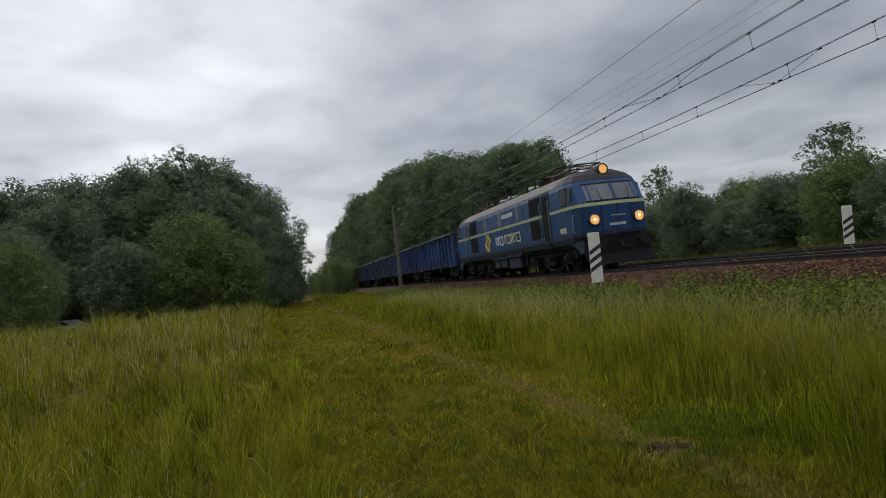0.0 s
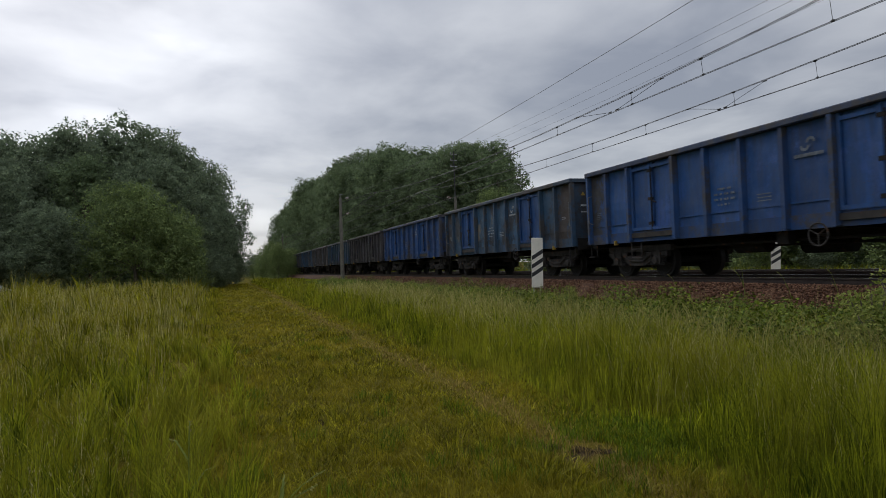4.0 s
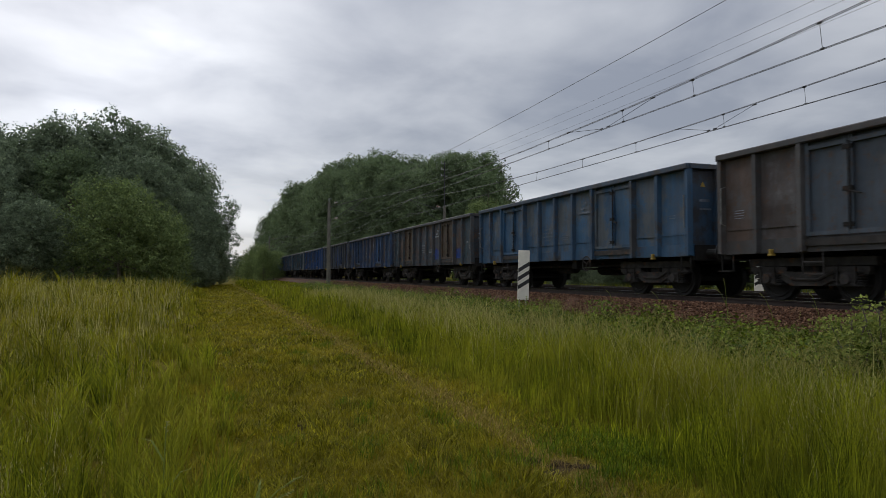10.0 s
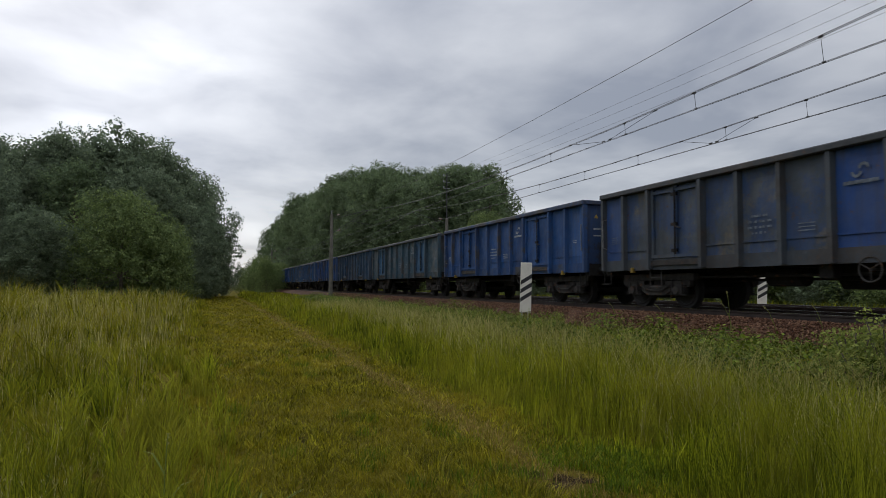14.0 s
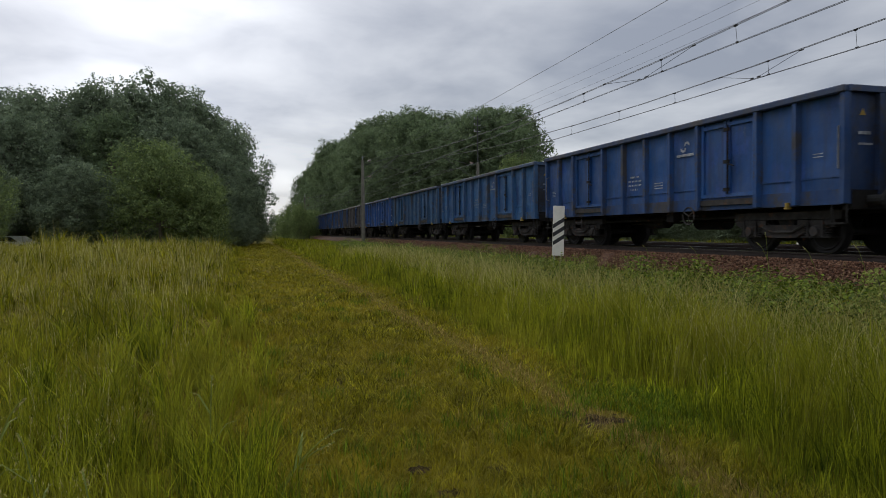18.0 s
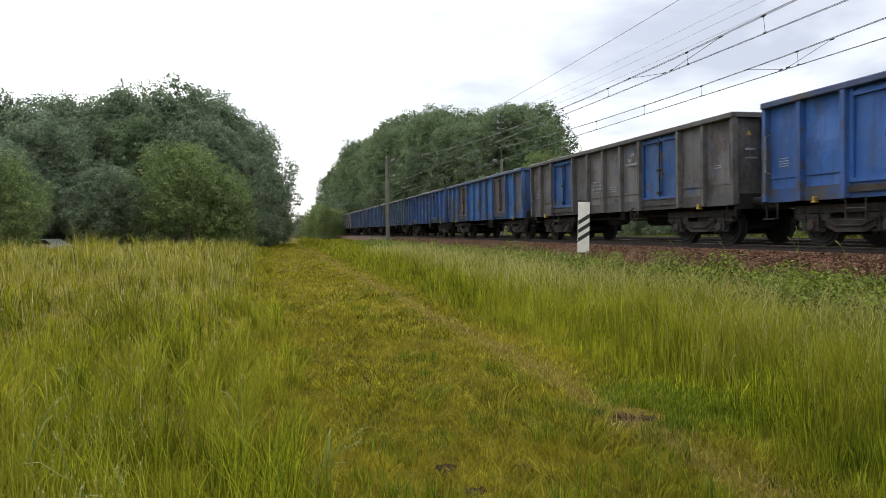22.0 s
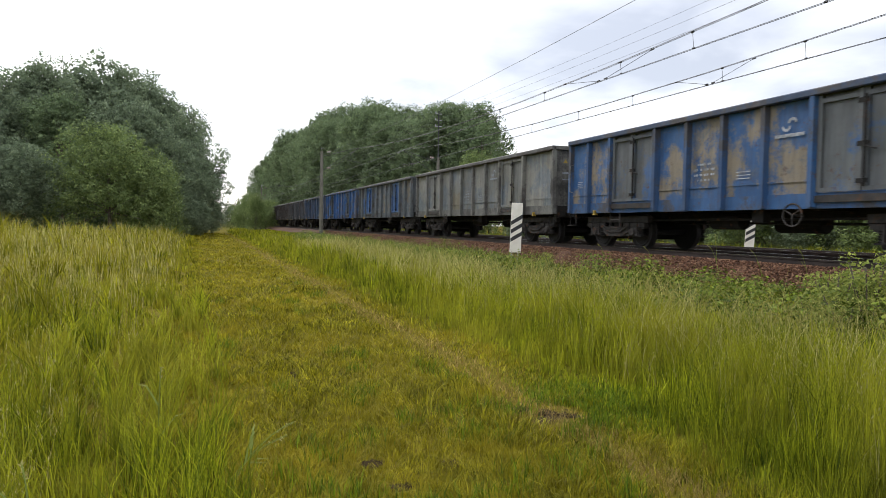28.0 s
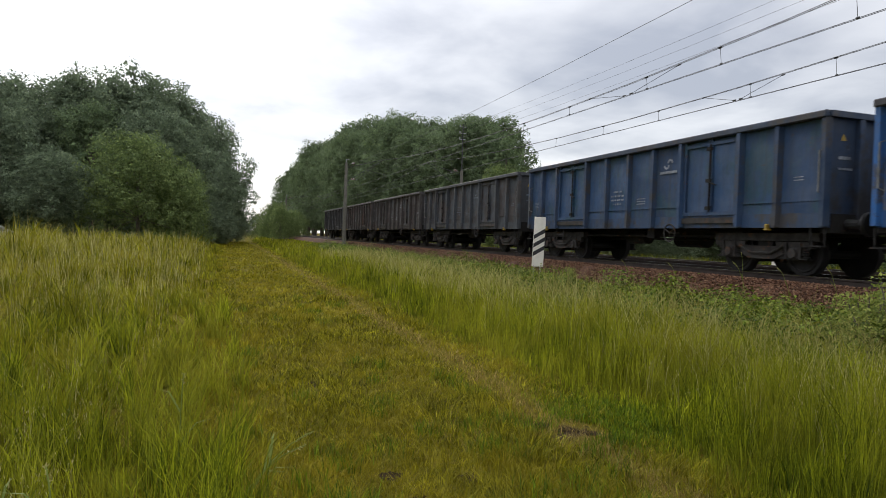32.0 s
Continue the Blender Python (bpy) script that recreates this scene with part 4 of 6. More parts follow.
def build_sapling(x, y, h, seed):
    rng = np.random.default_rng(seed)
    top = tagged(hold("sapling"), "leafy light green sapling at the edge of the ballast", "sapling", "saplings")
    top.location = (x, y, float(land(x, y)))
    lobes = []
    for k in range(7):
        a, t = k * 2.4, rng.uniform(0.55, 1.0)
        p = (0.45 * h * rng.uniform(0.2, 0.6) * math.cos(a), 0.45 * h * rng.uniform(0.2, 0.6) * math.sin(a), h * t)
        bm = bmesh.new()
        pipe(bm, [(0, 0, 0), (p[0] * 0.4, p[1] * 0.4, p[2] * 0.5), p], 0.008, 5)
        part("stem", bm, M_BARK, top, "thin brown stem")
        for q in (0.55, 0.8, 1.0):
            lobes.append((p[0] * q, p[1] * q, p[2] * q, 0.10, 0.09))
    v, f = leaf_cloud(rng, lobes, 900, 0.050, 0.4, 0.5, 10, 0.6)
    ob = arrays("leaves", v, f, M_SAPLING)
    ob.parent = top


for i_, (x_, y_, h_) in enumerate(((7.0, 5.6, 0.95), (7.3, 5.9, 0.85), (7.2, 5.3, 1.0), (7.6, 5.8, 0.9), (7.5, 5.4, 0.95), (6.8, 5.3, 0.85), (7.9, 5.6, 0.8), (7.1, 6.0, 0.7), (7.4, 5.0, 1.0), (8.6, 15.4, 0.5))):
    build_sapling(x_, y_, h_, 80 + i_)


# ---- a parked car half hidden by the meadow ----
def build_car(x, y, turn):
    m_body = plain("white_car_paint", (0.75, 0.75, 0.74), 0.3, 0, 0.05, 3)
    m_win = plain("car_glass", (0.03, 0.035, 0.04), 0.08, 0, 0.1, 3)
    c = tagged(hold("car"), "white car parked at the wood, half hidden by grass", "car")
    c.matrix_basis = pose(x, y, float(land(x, y)) + 0.02, 0, 0, turn)
    bm = bmesh.new()
    prism(bm, [(-2.0, 0.3), (-2.05, 0.66), (-1.2, 0.8), (-0.5, 1.26), (0.9, 1.28), (1.7, 0.9), (2.0, 0.8), (2.0, 0.3)], -0.84, 0.84)
    bevelled(bm, 0.06, 2)
    part("body", bm, m_body, c, "white rounded car body")
    for s in (-1, 1):
        bm = bmesh.new()
        prism(bm, [(-1.0, 0.84), (-0.45, 1.19), (0.85, 1.21), (1.4, 0.9)], s * 0.835, s * 0.85)
        part("side_window", bm, m_win, c, "dark side windows")
        for yy_ in (-1.3, 1.3):
            bm = bmesh.new()
            tube(bm, (s * 0.68, yy_, 0.31), (s * 0.87, yy_, 0.31), 0.31, seg=18)
            part("wheel", bm, M_BLACK, c, "black wheel")


build_car(-17.7, 58.0, 70)


def build_earth():
    """Bare earth on the path, with crumbs."""
    rng = np.random.default_rng(61)
    for x0, y0, rx, ry in BARE:
        n = 22
        a = np.linspace(0, math.tau, n, endpoint=False)
        w = 0.85 + 0.28 * np.sin(a * 3 + x0) + rng.normal(0, 0.2, n)
        px, py = x0 + rx * w * np.cos(a), y0 + ry * w * np.sin(a)
        bm = bmesh.new()
        mid = bm.verts.new((x0, y0, float(land(x0, y0)) + 0.014))
        rim = [bm.verts.new((u, v, float(land(u, v)) + 0.004)) for u, v in zip(px, py)]
        for k in range(n):
            bm.faces.new((mid, rim[k], rim[(k + 1) % n]))
        for k in range(90):
            d, q = rng.uniform(0, 0.95), rng.uniform(0, math.tau)
            u, v = x0 + rx * d * math.cos(q), y0 + ry * d * math.sin(q)
            s = rng.uniform(0.004, 0.014)
            z = float(land(u, v)) + 0.010
            p = [bm.verts.new((u + s * rng.uniform(0.6, 1.2) * dx, v + s * rng.uniform(0.6, 1.2) * dy, z + s * dz)) for dx, dy, dz in ((1, 0, 0), (0, 1, 0), (-1, 0, 0), (0, -1, 0), (0, 0, 0.9))]
            for i in range(4):
                bm.faces.new((p[i], p[(i + 1) % 4], p[4]))
        tagged(part("bare_earth", bm, M_SOIL), "patch of bare dark crumbly earth on the path", "bare earth", kind="stuff")


build_earth()


def grass_stalk(x, y, way, h, reach, seed):
    """A single long bent stalk with its drooping head."""
    rng = random.Random(seed)
    top = tagged(hold("grass_stalk"), "long bent pale green grass stalk beside the path", "grass stalk", "single grass stalks")
    top.location = (x, y, float(land(x, y)))
    c, s = math.cos(way), math.sin(way)
    pts = [(reach * q ** 1.6 * c, reach * q ** 1.6 * s, h * (1 - (1 - q) ** 1.5)) for q in (0, 0.25, 0.5, 0.75, 0.9, 1.0)]
    bm = bmesh.new()
    pipe(bm, pts, 0.0035, 5)
    part("stem", bm, M_SAPLING, top, "thin green stem")
    bm = bmesh.new()
    p = Vector(pts[-1])
    for k in range(14):
        q = p - (p - Vector(pts[-3])) * (k / 14) * 0.8
        o = Vector((rng.uniform(-1, 1), rng.uniform(-1, 1), rng.uniform(-0.4, 0.8))) * 0.014
        tube(bm, q, q + o, 0.004, 0.002, 5)
    part("seed_head", bm, M_STRAW, top, "pale seed head")
    for k in range(2):
        bm = bmesh.new()
        q = 0.2 + 0.25 * k
        a = way + (0.9 if k else -0.8)
        b0 = Vector(pts[1 + k])
        tip = b0 + Vector((math.cos(a), math.sin(a), 0.5)) * 0.22
        m = (b0 + tip) / 2 + Vector((0, 0, 0.05))
        side = Vector((-math.sin(a), math.cos(a), 0)) * 0.006
        v = [bm.verts.new(u) for u in (b0 - side, b0 + side, m + side, m - side, tip)]
        bm.faces.new(v[:4])
        bm.faces.new((v[3], v[2], v[4]))
        part("blade", bm, M_SAPLING, top, "narrow green blade")


for i_, (x_, y_, w_, h_, r_) in enumerate(((0.12, 3.55, 0.5, 0.34, 0.42), (0.10, 3.6, 0.3, 0.28, 0.36), (-0.25, 4.1, 1.4, 0.62, 0.08), (-0.9, 3.2, 2.4, 0.6, 0.15), (-1.3, 3.7, 0.4, 0.66, 0.2), (-0.6, 2.8, 2.0, 0.5, 0.2),
                                         (-2.0, 4.6, 1.0, 0.7, 0.15), (8.9, 8.4, 2.6, 0.85, 0.25), (9.1, 9.6, 2.9, 0.9, 0.3), (9.2, 9.8, 1.6, 1.1, 0.1), (8.9, 11.2, 2.8, 0.8, 0.3), (9.2, 13.4, 2.7, 0.8, 0.25), (9.0, 7.6, 2.2, 0.9, 0.2))):
    grass_stalk(x_, y_, w_, h_, r_, i_)


# ---- the train: open goods wagons ----
SHEET = 1.37          # side sheets stand this far from the middle
# posts along the side from the leading end; the bays that hold doors
COMMON = ([-6.4, -5.22, -4.18, -2.23, -1.08, 0.05, 1.18, 2.30, 4.24, 5.36, 6.4], (2, 7))
LONG = ([-7.28, -5.11, -3.14, -1.78, -0.45, 0.87, 2.18, 3.48, 5.46, 7.28], (1, 7))


def dented(side, y0, y1, z0, z1, seed, nu=6, nv=8):
    """A thin side sheet with a pressed lower edge and soft dents."""
    bm = bmesh.new()
    grid = []
    for i in range(nu + 1):
        col = []
        for k in range(nv + 1):
            y, z = y0 + (y1 - y0) * i / nu, z0 + (z1 - z0) * k / nv
            edge = min(i, nu - i, k, nv - k) > 0
            d = noise.noise(Vector((y * 1.4 + seed, z * 1.2, seed * 0.7))) * 0.035 if edge else 0.0
            col.append(bm.verts.new((side * (SHEET + d), y, z)))
        grid.append(col)
    for i in range(nu):
        for k in range(nv):
            q = (grid[i][k], grid[i + 1][k], grid[i + 1][k + 1], grid[i][k + 1])
            bm.faces.new(q if side < 0 else q[::-1])
    r = bmesh.ops.extrude_face_region(bm, geom=bm.faces[:])
    bmesh.ops.translate(bm, verts=[v for v in r["geom"] if isinstance(v, bmesh.types.BMVert)], vec=(-side * 0.012, 0, 0))
    return bm


def wheel_set(parent, r, y, half=0.7535):
    bm = bmesh.new()
    tube(bm, (-half, 0, 0), (half, 0, 0), 0.085, seg=10)
    for s in (-1, 1):
        c = s * half
        tube(bm, (c - 0.065, 0, 0), (c + 0.065, 0, 0), r, r, 28)
        tube(bm, (c - s * 0.10, 0, 0), (c - s * 0.065, 0, 0), r + 0.028, r + 0.028, 28)
        ring(bm, (c + s * 0.066, 0, 0), (1, 0, 0), r * 0.80, r * 0.06, 24, 5)
        tube(bm, (c, 0, 0), (c + s * 0.10, 0, 0), r * 0.28, r * 0.2, 14)
        for k in range(3):
            a = k * math.tau / 3
            tube(bm, (c + s * 0.062, 0.5 * r * math.cos(a), 0.5 * r * math.sin(a)), (c + s * 0.07, 0.5 * r * math.cos(a), 0.5 * r * math.sin(a)), r * 0.09, seg=8)
    ob = part("wheel_set", bm, M_WHEEL, parent, "steel wheels on their axle")
    ob.location = (0, y, r)
    return ob


def coil(bm, x, y, z0, z1, r=0.075):
    tube(bm, (x, y, z0), (x, y, z1), r * 0.7, seg=10)
    n = 5
    for k in range(n):
        ring(bm, (x, y, z0 + (z1 - z0) * (k + 0.5) / n), (0, 0, 1), r, 0.018, 12, 5)


def wagon_bogie(wagon, y):
    """A two-axle bogie with cast side frames, axle boxes and springs."""
    b = share("bogie", None, wagon, Matrix.Translation((0, y, 0)))
    for s in (-1, 1):
        bm = bmesh.new()
        out = [(-1.32, 0.56), (-1.30, 0.70), (-0.72, 0.70), (-0.42, 0.60), (0.42, 0.60), (0.72, 0.70), (1.30, 0.70), (1.32, 0.56), (0.98, 0.52), (0.60, 0.44), (0.35, 0.32), (-0.35, 0.32), (-0.60, 0.44), (-0.98, 0.52)]
        prism(bm, out, s * 0.93, s * 1.07)
        box(bm, *sorted((s * 0.90, s * 1.04)), -1.45, 1.45, 0.715, 0.88)
        for a in (-0.9, 0.9):
            box(bm, *sorted((s * 1.075, s * 1.10)), a - 0.46, a + 0.46, 0.60, 0.70)
            box(bm, *sorted((s * 1.075, s * 1.13)), a - 0.20, a - 0.16, 0.34, 0.70)
            box(bm, *sorted((s * 1.075, s * 1.13)), a + 0.16, a + 0.20, 0.34, 0.70)
        pipe(bm, [(s * 1.09, -0.62, 0.60), (s * 1.09, -0.3, 0.45), (s * 1.09, 0.3, 0.45), (s * 1.09, 0.62, 0.60)], 0.03)
        part("side_frame", bm, M_DUST, b, "dusty cast side frame")
        for a in (-0.9, 0.9):
            bm = bmesh.new()
            box(bm, s * 1.0 - 0.12, s * 1.0 + 0.12, a - 0.15, a + 0.15, 0.32, 0.60)
            bevelled(bm, 0.04)
            tube(bm, (s * 1.1, a, 0.46), (s * 1.17, a, 0.46), 0.12, 0.10, 12)
            part("axle_box", bm, M_DUST, b, "dusty axle box")
            bm = bmesh.new()
            for d in (-0.25, 0.25):
                coil(bm, s * 1.02, a + d, 0.36, 0.60)
            box(bm, s * 1.02 - 0.1, s * 1.02 + 0.1, a - 0.36, a + 0.36, 0.33, 0.365)
            part("spring", bm, M_DARK, b, "coil springs")
    bm = bmesh.new()
    box(bm, -0.95, 0.95, -0.2, 0.2, 0.45, 0.75)
    part("bolster", bm, M_DARK, b, "dark bolster")
    for a in (-0.38, 0.38):
        bm = bmesh.new()
        box(bm, -0.85, 0.85, a - 0.05, a + 0.05, 0.25, 0.5)
        part("brake_beam", bm, M_DARK, b, "dark brake beam")
    for a in (-0.9, 0.9):
        wheel_set(b, 0.46, a)
    return b


def build_wagon(cuts, doors):
    """The first wagon of a kind; its origin is on the rail head, under its middle, the leading end towards -y."""
    w = hold("goods_wagon")
    half = cuts[-1]
    bay = [(a + b) / 2 for a, b in zip(cuts, cuts[1:])]
    P0 = M_DARK
    for s in (-1, 1):
        for i, (a, b) in enumerate(zip(cuts, cuts[1:])):
            if i in doors:
                mid = (a + b) / 2
                for y0, y1 in ((a + 0.07, mid), (mid, b - 0.07)):
                    d = part("door", dented(s, y0, y1, 1.28, 3.09, i + y0), P0, w)
                    bm = bmesh.new()
                    x0, x1 = sorted((s * (SHEET + 0.0), s * (SHEET + 0.06)))
                    for q in ((y0 + 0.01, y0 + 0.10, 1.28, 3.08), (y1 - 0.10, y1 - 0.01, 1.28, 3.08), (y0 + 0.1, y1 - 0.1, 1.28, 1.36), (y0 + 0.1, y1 - 0.1, 2.92, 3.00)):
                        box(bm, x0, x1, *q)
                    part("door_frame", bm, P0, d)
                bm = bmesh.new()
                xo = s * (SHEET + 0.075)
                tube(bm, (xo, mid - 0.05, 1.35), (xo, mid - 0.05, 2.95), 0.018, seg=6)
                tube(bm, (xo, mid - 0.05, 2.05), (xo + s * 0.03, mid - 0.28, 1.98), 0.018, seg=6)
                for z in (1.45, 2.1, 2.85):
                    box(bm, min(xo, xo - s * 0.05), max(xo, xo - s * 0.05), mid - 0.1, mid + 0.1, z - 0.04, z + 0.04)
                part("door_latch", bm, M_DARK, w, "steel latch rod")
                bm = bmesh.new()
                x0, x1 = sorted((s * (SHEET + 0.01), s * (SHEET + 0.075)))
                box(bm, x0, x1, a + 0.05, b - 0.05, 1.09, 1.22)
                part("door_sill", bm, M_DUST, w, "scuffed steel door sill")
            else:
                part("side_panel", dented(s, a, b, 1.26, 3.08, i * 1.9 + s), P0, w)
                bm = bmesh.new()
                x0, x1 = sorted((s * (SHEET), s * (SHEET + 0.028)))
                box(bm, x0, x1, a + 0.09, b - 0.09, 1.50, 1.535)
                part("panel_ledge", bm, P0, w)
        for k, y in enumerate(cuts):
            at_end = k in (0, len(cuts) - 1)
            dp = 0.15 if k in (doors[0], doors[0] + 1, doors[1], doors[1] + 1) else 0.125
            yy = y + (0.05 if k == 0 else -0.05 if at_end else 0)
            bm = bmesh.new()
            x = SHEET - 0.005
            out = [(-0.085, 0), (-0.05, dp), (0.05, dp), (0.085, 0)]
            lo = [bm.verts.new((s * (x + d), yy + u, 1.0)) for u, d in out]
            hi = [bm.verts.new((s * (x + d), yy + u, 3.10)) for u, d in out]
            for i in range(4):
                bm.faces.new((lo[i], lo[(i + 1) % 4], hi[(i + 1) % 4], hi[i]))
            bm.faces.new(lo)
            bm.faces.new(hi[::-1])
            part("corner_post" if at_end else "side_post", bm, P0, w)
        bm = bmesh.new()
        x0, x1 = sorted((s * (SHEET - 0.06), s * (SHEET + 0.16)))
        box(bm, x0, x1, -half - 0.02, half + 0.02, 3.07, 3.21)
        bevelled(bm, 0.02)
        part("top_rail", bm, P0, w)
        bm = bmesh.new()
        x0, x1 = sorted((s * (SHEET - 0.10), s * (SHEET + 0.02)))
        box(bm, x0, x1, -half, half, 0.98, 1.27)
        part("side_sill", bm, P0, w)
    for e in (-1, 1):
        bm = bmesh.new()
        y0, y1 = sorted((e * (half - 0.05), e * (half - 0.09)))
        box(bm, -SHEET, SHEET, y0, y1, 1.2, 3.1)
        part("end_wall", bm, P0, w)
        for x in (-0.62, 0.0, 0.62):
            bm = bmesh.new()
            y0, y1 = sorted((e * (half - 0.06), e * (half + 0.05)))
            box(bm, x - 0.06, x + 0.06, y0, y1, 1.0, 3.08)
            part("end_post", bm, P0, w)
        bm = bmesh.new()
        y0, y1 = sorted((e * (half - 0.1), e * (half + 0.06)))
        box(bm, -SHEET - 0.06, SHEET + 0.06, y0, y1, 3.085, 3.20)
        part("end_rail", bm, P0, w)
        bm = bmesh.new()
        y0, y1 = sorted((e * (half - 0.2), e * (half + 0.02)))
        box(bm, -1.3, 1.3, y0, y1, 0.88, 1.25)
        part("head_stock", bm, M_DARK, w, "dark head stock")
        for x in (-0.875, 0.875):
            bm = bmesh.new()
            tube(bm, (x, e * half, 1.05), (x, e * (half + 0.30), 1.05), 0.11, 0.10, 12)
            tube(bm, (x, e * (half + 0.15), 1.05), (x, e * (half + 0.45), 1.05), 0.075, 0.075, 12)
            tube(bm, (x, e * (half + 0.44), 1.05), (x, e * (half + 0.475), 1.05), 0.23, 0.22, 18)
            part("buffer", bm, M_GREASE, w, "greasy black buffer")
        bm = bmesh.new()
        pipe(bm, [(0, e * half, 1.02), (0, e * (half + 0.35), 0.98), (0, e * (half + 0.47), 0.9)], 0.05)
        pipe(bm, [(0.3, e * half, 0.95), (0.32, e * (half + 0.2), 0.6), (0.1, e * (half + 0.45), 0.55)], 0.03)
        part("coupling", bm, M_DARK, w, "screw coupling and brake hose")
        for s in (-1, 1):
            bm = bmesh.new()
            xo = s * (SHEET + 0.13)
            ye = e * (half - 0.12)
            pipe(bm, [(s * SHEET, ye, 1.62), (xo, ye, 1.66), (xo, ye, 2.45), (s * SHEET, ye, 2.49)], 0.016)
            part("grab_rail", bm, M_GRAB, w, "worn grey grab rail")
            bm = bmesh.new()
            xo = s * (SHEET + 0.02)
            pipe(bm, [(xo, e * (half - 0.35), 0.98), (xo, e * (half - 0.35), 0.62), (xo, e * (half - 0.02), 0.62), (xo, e * (half - 0.02), 0.98)], 0.02)
            box(bm, xo - 0.1, xo + 0.05, e * (half - 0.18) - 0.17, e * (half - 0.18) + 0.17, 0.60, 0.63)
            part("shunter_step", bm, M_DARK, w, "steel step")
    # the side's small gear
    for s in (-1, 1):
        for y in (1.4 - half, half - 1.4):
            bm = bmesh.new()
            x0, x1 = sorted((s * (SHEET - 0.02), s * (SHEET + 0.10)))
            box(bm, x0, x1, y - 0.03, y + 0.03, 0.95, 1.06)
            box(bm, x0, x1, y - 0.055, y + 0.055, 0.92, 0.955)
            bevelled(bm, 0.01)
            part("tow_hook", bm, M_YELLOW, w, "yellow rope hook")
        bm = bmesh.new()
        xo = s * (SHEET + 0.02)
        hub = cuts[doors[0] + 1] + 0.45 if half < 7 else cuts[doors[1]] - 0.5
        ring(bm, (xo, hub, 0.86), (1, 0, 0), 0.22, 0.018, 22, 5)
        for k in range(3):
            a = k * math.tau / 3 + 0.5
            tube(bm, (xo, hub, 0.86), (xo, hub + 0.22 * math.cos(a), 0.86 + 0.22 * math.sin(a)), 0.014, seg=5)
        tube(bm, (xo, hub, 0.86), (xo - s * 0.3, hub, 0.86), 0.025, seg=6)
        part("hand_wheel", bm, M_DUST, w, "grey brake hand wheel")
        bm = bmesh.new()
        xo = s * (SHEET + 0.0)
        pipe(bm, [(xo, half - 2.55, 1.0), (xo, half - 2.55, 0.55), (xo, half - 2.1, 0.55), (xo, half - 2.1, 1.0)], 0.018)
        pipe(bm, [(xo, half - 2.55, 0.78), (xo, half - 2.1, 0.78)], 0.018)
        part("foot_step", bm, M_DUST, w, "steel step loop")
    bm = bmesh.new()
    box(bm, -0.25, 0.25, -half + 0.2, half - 0.2, 0.82, 1.2)
    box(bm, -SHEET + 0.02, SHEET - 0.02, -half + 0.1, half - 0.1, 1.17, 1.24)
    for y in (1.9 - half, -2.2, 0, 2.2, half - 1.9):
        box(bm, -1.28, 1.28, y - 0.08, y + 0.08, 0.95, 1.2)
    part("underframe", bm, M_DARK, w, "dark steel underframe and floor")
    bm = bmesh.new()
    tube(bm, (-0.5, 0.3, 0.75), (-0.5, 1.2, 0.75), 0.19, seg=14)
    tube(bm, (0.5, -1.0, 0.72), (0.5, 0.2, 0.72), 0.22, seg=14)
    pipe(bm, [(-0.9, -3.2, 0.8), (-0.9, 3.2, 0.78)], 0.03)
    pipe(bm, [(0.2, -3.5, 0.7), (0.0, 0.5, 0.72), (0.2, 3.5, 0.7)], 0.03)
    box(bm, -1.2, -1.0, -0.9, -0.6, 0.72, 0.98)
    part("brake_gear", bm, M_DARK, w, "brake cylinder, tank and rods")
    for y in (1.9 - half, half - 1.9):
        wagon_bogie(w, y)
    # worn lettering as plain bars
    for s in (-1,):
        x0, x1 = s * (SHEET + 0.033), s * (SHEET + 0.030)
        rows = [(-0.85, -0.45, 2.02, 2.08), (-0.95, -0.35, 1.90, 1.96), (-0.95, -0.30, 1.78, 1.84), (-0.80, -0.45, 1.66, 1.72)]
        rows = [(y0 + 0.65 + bay[doors[0] + 3], y1 + 0.65 + bay[doors[0] + 3], z0, z1) for y0, y1, z0, z1 in rows]
        for y0, y1, z0, z1 in rows:
            bm = bmesh.new()
            y = y0
            while y < y1:
                wd = 0.025 + 0.035 * (math.sin(y * 91.7) * 0.5 + 0.5)
                box(bm, x0, x1, y, y + wd, z0, z1 - 0.012)
                y += wd + (0.018 if math.sin(y * 57.3) < 0.5 else 0.07)
            part("lettering", bm, M_MARK, w, "worn pale number bars")
        bm = bmesh.new()
        for k in range(3):
            box(bm, x0, x1, bay[doors[0] + 2] - 0.2, bay[doors[0] + 2] + 0.18, 1.64 + 0.07 * k, 1.662 + 0.07 * k)
        part("data_panel", bm, M_MARK, w, "small pale data bars")
        bm = bmesh.new()
        for k in range(2):
            box(bm, x0, x1, 0.55 - half, 0.78 - half, 1.92 + 0.06 * k, 1.94 + 0.06 * k)
        part("data_panel", bm, M_MARK, w, "small pale data bars")
        logo = bay[doors[0] + 1]
        bm = bmesh.new()
        for c, a0 in (((logo - 0.07, 2.66), 0), ((logo + 0.07, 2.61), math.pi)):
            pts = [(c[0] + 0.11 * math.cos(a0 + k * math.pi / 7), c[1] + 0.11 * math.sin(a0 + k * math.pi / 7)) for k in range(8)]
            pts += [(c[0] + 0.055 * math.cos(a0 + k * math.pi / 7), c[1] + 0.055 * math.sin(a0 + k * math.pi / 7)) for k in range(7, -1, -1)]
            a = [bm.verts.new((x0, u, v)) for u, v in pts]
            for i in range(7):
                bm.faces.new((a[i], a[i + 1], a[14 - i], a[15 - i]))
        part("emblem", bm, M_MARK, w, "pale worn emblem")
        bm = bmesh.new()
        box(bm, x0, x1, logo - 0.34, logo + 0.33, 2.39, 2.455)
